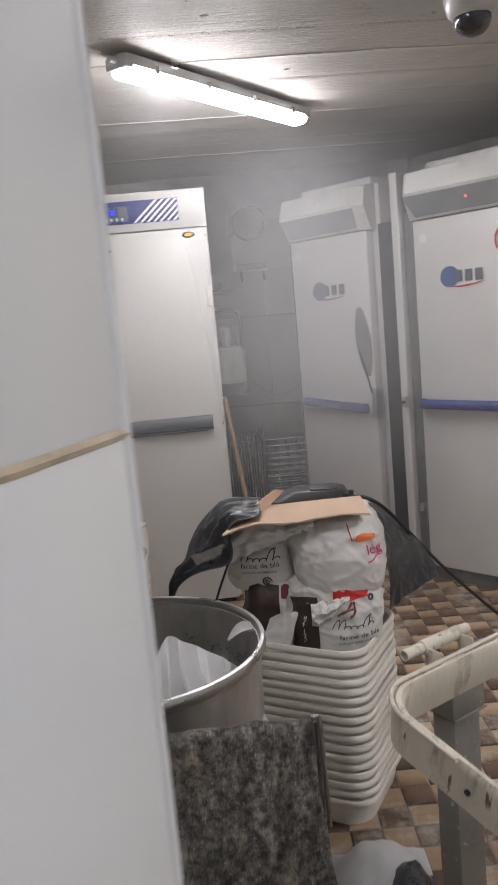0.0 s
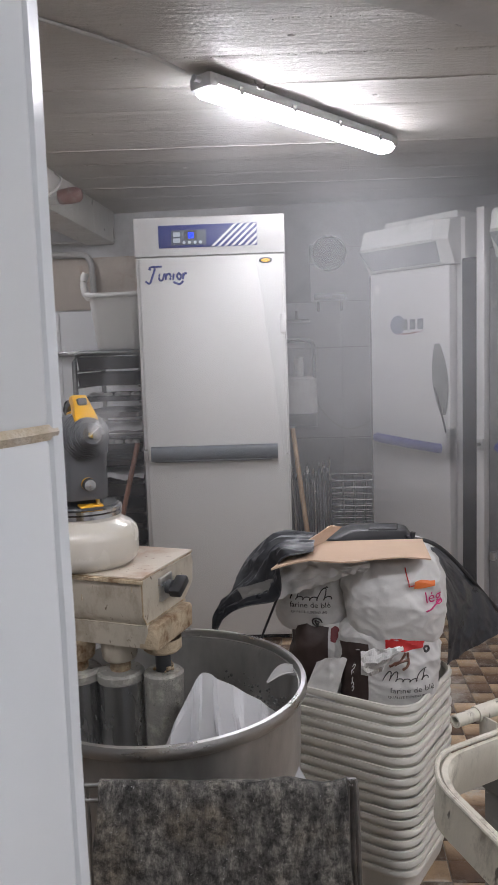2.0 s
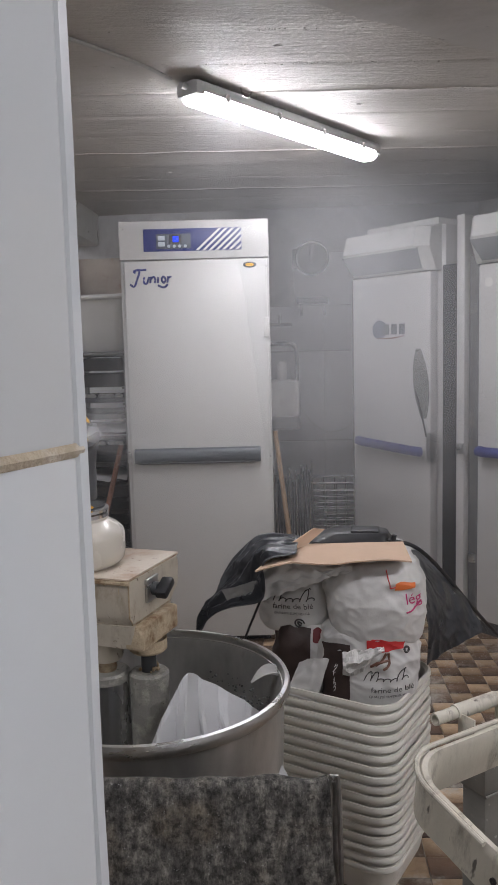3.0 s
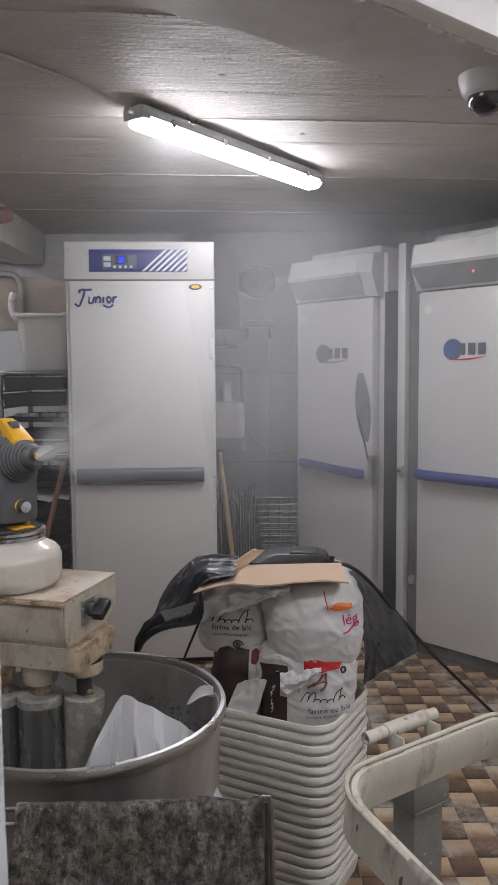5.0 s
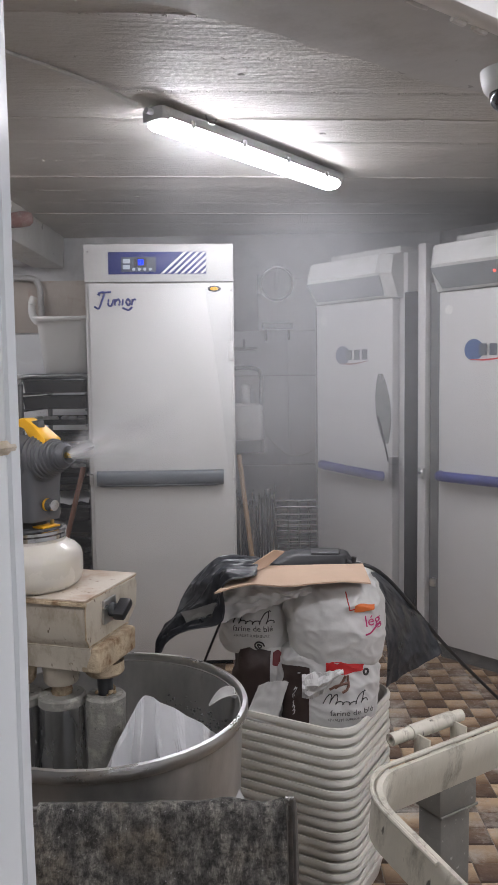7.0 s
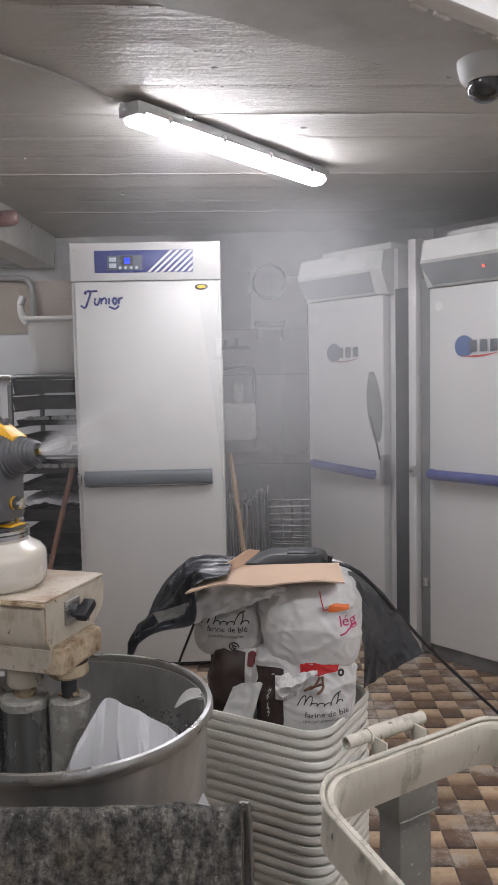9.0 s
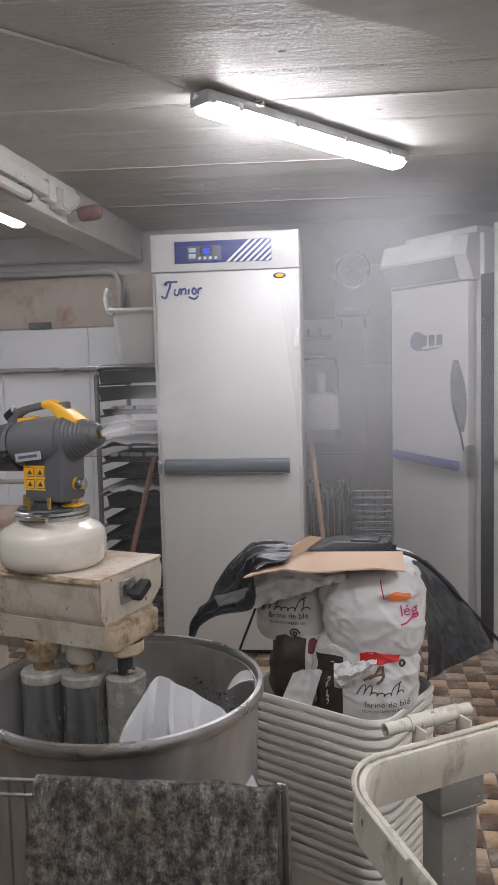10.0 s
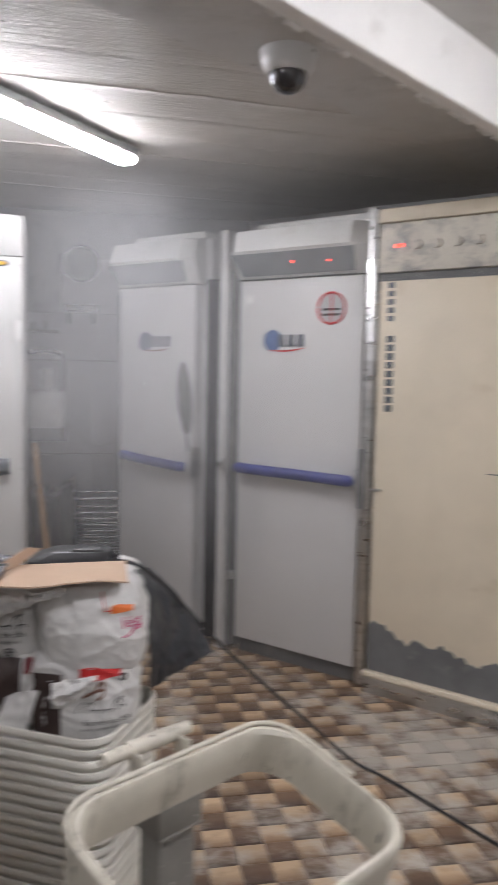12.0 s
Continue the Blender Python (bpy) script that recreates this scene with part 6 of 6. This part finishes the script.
def bag_holder():
    c = (0.442, 1.203)
    t = thing("bag_holder", pose(c[0], c[1], 0, 0, 0, 34.5), "dirty white ring stand for waste sacks", "bag holder")
    W, D = 0.440, 0.31
    B = D / 2
    # the ring sags forward on its pivot
    sag = pose(0, B, 0.787, 14) @ Matrix.Translation((0, -B, -0.787))
    def ring(s, zz):
        return [(x, y, zz) for x, y in round_rect(W + s, D + s, 0.068, 8)]
    lv = [ring(-0.006, 0.708), ring(-0.002, 0.74), ring(0.002, 0.770), ring(0.002, 0.780), ring(-0.006, 0.786), ring(-0.018, 0.787), ring(-0.026, 0.780), ring(-0.028, 0.74), ring(-0.026, 0.705)]
    part("band", loft(lv + lv[:1]), "ring", t, at=sag)
    rim = sorted([(x, y) for x, y in round_rect(W + 0.008, D + 0.008, 0.072, 10) if y > -0.03], key=lambda q: math.atan2(q[1] + 0.03, q[0]))
    rim = [(rim[0][0], -0.02)] + rim + [(rim[-1][0], -0.02)]
    part("lip_strip", pipe_along([(x, y, 0.7865) for x, y in rim], 0.0042, 9), "ring", t, "thin white strip along the outer lip", at=sag)
    for x in (-0.058, 0.030):
        part("ear", box(x, x + 0.004, B + 0.004, B + 0.040, 0.758, 0.803, 0.0012), "ring", t)
    part("hinge_plate", box(-0.054, 0.030, B + 0.004, B + 0.040, 0.762, 0.768, 0.0015), "ring", t)
    bore = [(0.0075, -0.107), (0.0105, -0.107), (0.0105, 0.062), (0.0075, 0.062), (0.0075, -0.107)]
    part("pivot_tube", lathe(bore, 22, pose(0, B + 0.044, 0.802, 0, 90, 0)), "ring", t, "hollow pivot tube")
    part("pivot_sleeve", rod((-0.062, B + 0.044, 0.802), (0.037, B + 0.044, 0.802), 0.0128, 20), "ring", t)
    part("post", box(-0.019, 0.055, B + 0.014, B + 0.068, 0.03, 0.665, 0.006), "post", t, "grey square post")
    part("sleeve", box(-0.028, 0.064, B + 0.007, B + 0.075, 0.655, 0.716, 0.006), "post", t, "grimy sleeve under the ring")
    part("seam", rod((-0.027, B + 0.006, 0.657), (0.063, B + 0.006, 0.657), 0.0022, 8), "post", t)
    part("foot", box(-0.2, 0.16, B + 0.014, B + 0.068, 0.0, 0.03, 0.006), "post", t)
    part("foot", box(-0.010, 0.046, -0.1, B + 0.013, 0.0, 0.03, 0.006), "post", t)
    for x in (-0.205, 0.05):
        part("hole", lathe([(0.005, 0), (0.005, 0.003), (0.0005, 0.003)], 12, sag @ pose(x, -B - 0.0005, 0.745, 90)), "black", t)
    part("hole", lathe([(0.005, 0), (0.005, 0.003), (0.0005, 0.003)], 12, sag @ pose(-W / 2 - 0.0005, -0.045, 0.745, 90, 0, -90)), "black", t)
    # rubbish on the floor under it
    bm = sheet(26, 20, lambda p, q: (0.10 + 0.26 * p, 1.62 + 0.22 * q, 0.012 + 0.10 * math.sin(math.pi * p) * math.sin(math.pi * q) + 0.03 * abs(wob(p * 5, q * 5, 0)) * math.sin(math.pi * p)), 0.002)
    solid("crumpled_sack", bm, "paper", "crumpled white and black packaging on the floor", "packaging")
    bm = sheet(22, 16, lambda p, q: (0.22 + 0.14 * p, 1.585 + 0.15 * q, 0.014 + 0.09 * math.sin(math.pi * p) * math.sin(math.pi * q) + 0.025 * abs(wob(p * 5, q * 5, 4))), 0.002)
    solid("plastic_wrap", bm, "black_bag", "black plastic wrapping on the floor", "packaging")


# ---- mist ----
def mist_sheet(name, m, w, h, mat, label):
    bm = sheet(10, 8, lambda u, v: (w * (u - 0.5), 0.012 * w * math.sin(3 * u + 2 * v), h * (v - 0.5)))
    ob = new(name, mesh_of(name, bm, mat))
    ob.matrix_basis = m
    return tagged(ob, label, "mist", "drifting mist", "stuff")


def mist():
    M["mist_far"] = mist_material("mist_far", 0.10, 1.0, (0.72, 0.3, 0.62), (0.0, 1.0))
    M["mist_back"] = mist_material("mist_back", 0.14, 1.2, (1.25, 0.3, 0.7), (0.0, 1.0))
    M["mist_glow"] = mist_material("mist_glow", 0.27, 1.5, (1.4, 0.3, 0.86), (0.0, 1.0))
    M["mist_mid"] = mist_material("mist_mid", 0.16, 1.0, (0.78, 0.3, 0.75), (0.0, 1.0))
    # extra thin veil, added to lighten dark tones behind it
    M["mist_near"] = mist_material("mist_near", 0.10, 1.0, (0.5, 0.3, 0.6), (0.0, 1.0))
    res = []
    for x, y, z, a, w, h, mat, label in (
            (0.62, 3.44, 1.5, -44, 2.8, 3.2, "mist_far", "pale mist hanging before the cabinets"),
            (0.10, 4.80, 1.5, -2, 1.6, 2.8, "mist_back", "pale mist in the back corner"),
            (0.24, 3.78, 1.38, -14, 1.42, 2.3, "mist_glow", "bright mist drifting in the corner"),
            (-0.08, 3.72, 1.62, -3, 2.8, 2.7, "mist_mid", "thin mist under the lamp"),
            (0.1, 2.85, 1.3, 4, 3.8, 2.9, "mist_near", "faint veil added between lamp and sacks to lift dark tones")):
        ob = mist_sheet("mist_bank", pose(x, y, z, 0, 0, a), w, h, mat, label)
        res.append((ob, (x, y, z, a)))
    return res


def spray():
    """The fogger's jet: crossed, tapering veils of fine droplets."""
    m, nt, out = nodes_of("spray")
    tc = nt.nodes.new("ShaderNodeTexCoord")
    sp = nt.nodes.new("ShaderNodeSeparateXYZ")
    nt.links.new(tc.outputs["Object"], sp.inputs[0])
    along = ramp(nt, sp.outputs["X"], [(0.0, (0.62,) * 3), (0.09, (0.27,) * 3), (0.31, (0, 0, 0))])
    mp = nt.nodes.new("ShaderNodeMapping")
    mp.inputs["Scale"].default_value = (0.5, 1.6, 1.6)
    nt.links.new(tc.outputs["Object"], mp.inputs[0])
    # thin towards the rim of the cone: radius over x
    sq = nt.nodes.new("ShaderNodeVectorMath")
    sq.operation = "MULTIPLY"
    sq.inputs[1].default_value = (0, 1, 1)
    nt.links.new(tc.outputs["Object"], sq.inputs[0])
    ln = nt.nodes.new("ShaderNodeVectorMath")
    ln.operation = "LENGTH"
    nt.links.new(sq.outputs[0], ln.inputs[0])
    wid = nt.nodes.new("ShaderNodeMath")
    wid.operation = "MULTIPLY_ADD"
    wid.inputs[1].default_value = 0.62
    wid.inputs[2].default_value = 0.016
    nt.links.new(sp.outputs["X"], wid.inputs[0])
    rel = nt.nodes.new("ShaderNodeMath")
    rel.operation = "DIVIDE"
    nt.links.new(ln.outputs["Value"], rel.inputs[0])
    nt.links.new(wid.outputs[0], rel.inputs[1])
    rim = ramp(nt, rel.outputs[0], [(0.1, (1, 1, 1)), (1.0, (0, 0, 0))], "EASE")
    puffs = ramp(nt, noise_of(nt, mp.outputs[0], 7, 2, 0.5), [(0.3, (0.65,) * 3), (0.75, (1, 1, 1))])
    f = mixed(nt, 1.0, mixed(nt, 1.0, along, rim, "MULTIPLY"), puffs, "MULTIPLY")
    clear = nt.nodes.new("ShaderNodeBsdfTransparent")
    dif = nt.nodes.new("ShaderNodeBsdfTranslucent")
    dif.inputs[0].default_value = (0.95, 0.95, 0.96, 1)
    d2 = nt.nodes.new("ShaderNodeBsdfDiffuse")
    d2.inputs[0].default_value = (0.95, 0.95, 0.96, 1)
    both = nt.nodes.new("ShaderNodeMixShader")
    nt.links.new(dif.outputs[0], both.inputs[1])
    nt.links.new(d2.outputs[0], both.inputs[2])
    mx = nt.nodes.new("ShaderNodeMixShader")
    nt.links.new(f, mx.inputs[0])
    nt.links.new(clear.outputs[0], mx.inputs[1])
    nt.links.new(both.outputs[0], mx.inputs[2])
    nt.links.new(mx.outputs[0], out.inputs[0])
    M["spray"] = m
    t = thing("spray_jet", pose(FOG_AXIS[0], FOG_AXIS[1], 1.230), "white jet of fine mist from the fogger nozzle", "mist")
    for k in range(3):
        a = math.pi * (k + 0.5) / 3
        bm = sheet(24, 8, lambda u, v: (0.36 * u, (v - 0.5) * (0.04 + 0.46 * u) * math.cos(a), (v - 0.5) * (0.04 + 0.46 * u) * math.sin(a)))
        part("veil", bm, "spray", t, at=pose(0.139, 0, 0.018, 0, -16, 0))
    return t


# ---- floor tiles ----
def tiles():
    floor = bpy.data.objects["floor"]
    pitch, size = 0.0885, 0.0858
    x0, y0 = 0.80, 2.57
    def tile_bm():
        bm = bmesh.new()
        h = size / 2
        b = [bm.verts.new((sx * h, sy * h, -0.006)) for sx, sy in ((-1, -1), (1, -1), (1, 1), (-1, 1))]
        c = [bm.verts.new((sx * h, sy * h, -0.0012)) for sx, sy in ((-1, -1), (1, -1), (1, 1), (-1, 1))]
        d = [bm.verts.new((sx * (h - 0.004), sy * (h - 0.004), 0.0006)) for sx, sy in ((-1, -1), (1, -1), (1, 1), (-1, 1))]
        for r0, r1 in ((b, c), (c, d)):
            for i in range(4):
                bm.faces.new((r0[i], r0[(i + 1) % 4], r1[(i + 1) % 4], r1[i]))
        bm.faces.new(d)
        return bm
    meshes = [mesh_of("tile", tile_bm(), k, False) for k in ("tile_pale", "tile_brown")]
    rng = random.Random(9)
    near, far = [], []
    for i in range(-40, 30):
        for j in range(-30, 29):
            x, y = x0 + pitch * (i + 0.5), y0 + pitch * (j + 0.5)
            if not (-2.9 < x < 2.9 and -0.2 < y < 4.9):
                continue
            if 0.4 < x < 1.65 and 2.0 < y < 3.85 and x + y < 4.75:
                near.append((i, j, x, y))
            else:
                far.append((i, j, x, y))
    for i, j, x, y in near:
        ob = new("tile", meshes[(i + j) % 2])
        ob.parent = floor
        ob.matrix_basis = pose(x, y, 0.0 + rng.uniform(-0.0012, 0.0008), rng.uniform(-0.5, 0.5), rng.uniform(-0.5, 0.5), rng.uniform(-0.6, 0.6))
    verts, faces, idx = [], [], []
    h = size / 2
    for i, j, x, y in far:
        n = len(verts)
        z = rng.uniform(-0.001, 0.001)
        verts += [(x - h, y - h, z - 0.003), (x + h, y - h, z - 0.003), (x + h, y + h, z - 0.003), (x - h, y + h, z - 0.003)]
        k = h - 0.004
        verts += [(x - k, y - k, z), (x + k, y - k, z), (x + k, y + k, z), (x - k, y + k, z)]
        faces += [(n + 4, n + 5, n + 6, n + 7)] + [(n + a, n + (a + 1) % 4, n + 4 + (a + 1) % 4, n + 4 + a) for a in range(4)]
        idx += [(i + j) % 2] * 5
    me = bpy.data.meshes.new("floor_tiles")
    me.from_pydata(verts, [], faces)
    me.materials.append(M["tile_pale"])
    me.materials.append(M["tile_brown"])
    me.polygons.foreach_set("material_index", idx)
    ob = new("floor_tiles", me)
    ob.parent = floor
    ob["kind"] = "stuff"


setting()
near_wall()
lamps()
dome_camera()
junior_cabinet()
freezer_row()
cream_cabinet()
back_corner()
left_corner()
mixer()
fog = fogger()
flour_pile()
cloth_rack()
bag_holder()
banks = mist()
jet = spray()
tiles()


def motions():
    # the fogger turns slowly on its tank, and its jet with it
    turn = [(0.0, -72), (1.5, -64), (3.5, -53), (5.0, -44), (6.5, -35), (8.5, -22), (10.0, -12), (11.0, -7), (12.0, -2)]
    walk(fog, [(t, pose(FOG_AXIS[0], FOG_AXIS[1], 0.951, 0, 0, a)) for t, a in turn])
    walk(jet, [(t, pose(FOG_AXIS[0], FOG_AXIS[1], 1.230, 0, 0, a)) for t, a in turn])
    for k, (ob, (x, y, z, a)) in enumerate(banks):
        walk(ob, [(t, pose(x + 0.05 * math.sin(0.4 * t + k), y, z + 0.03 * math.sin(0.5 * t + 2 * k), 0, 0, a)) for t in (0, 3, 6, 9, 12)])


motions()
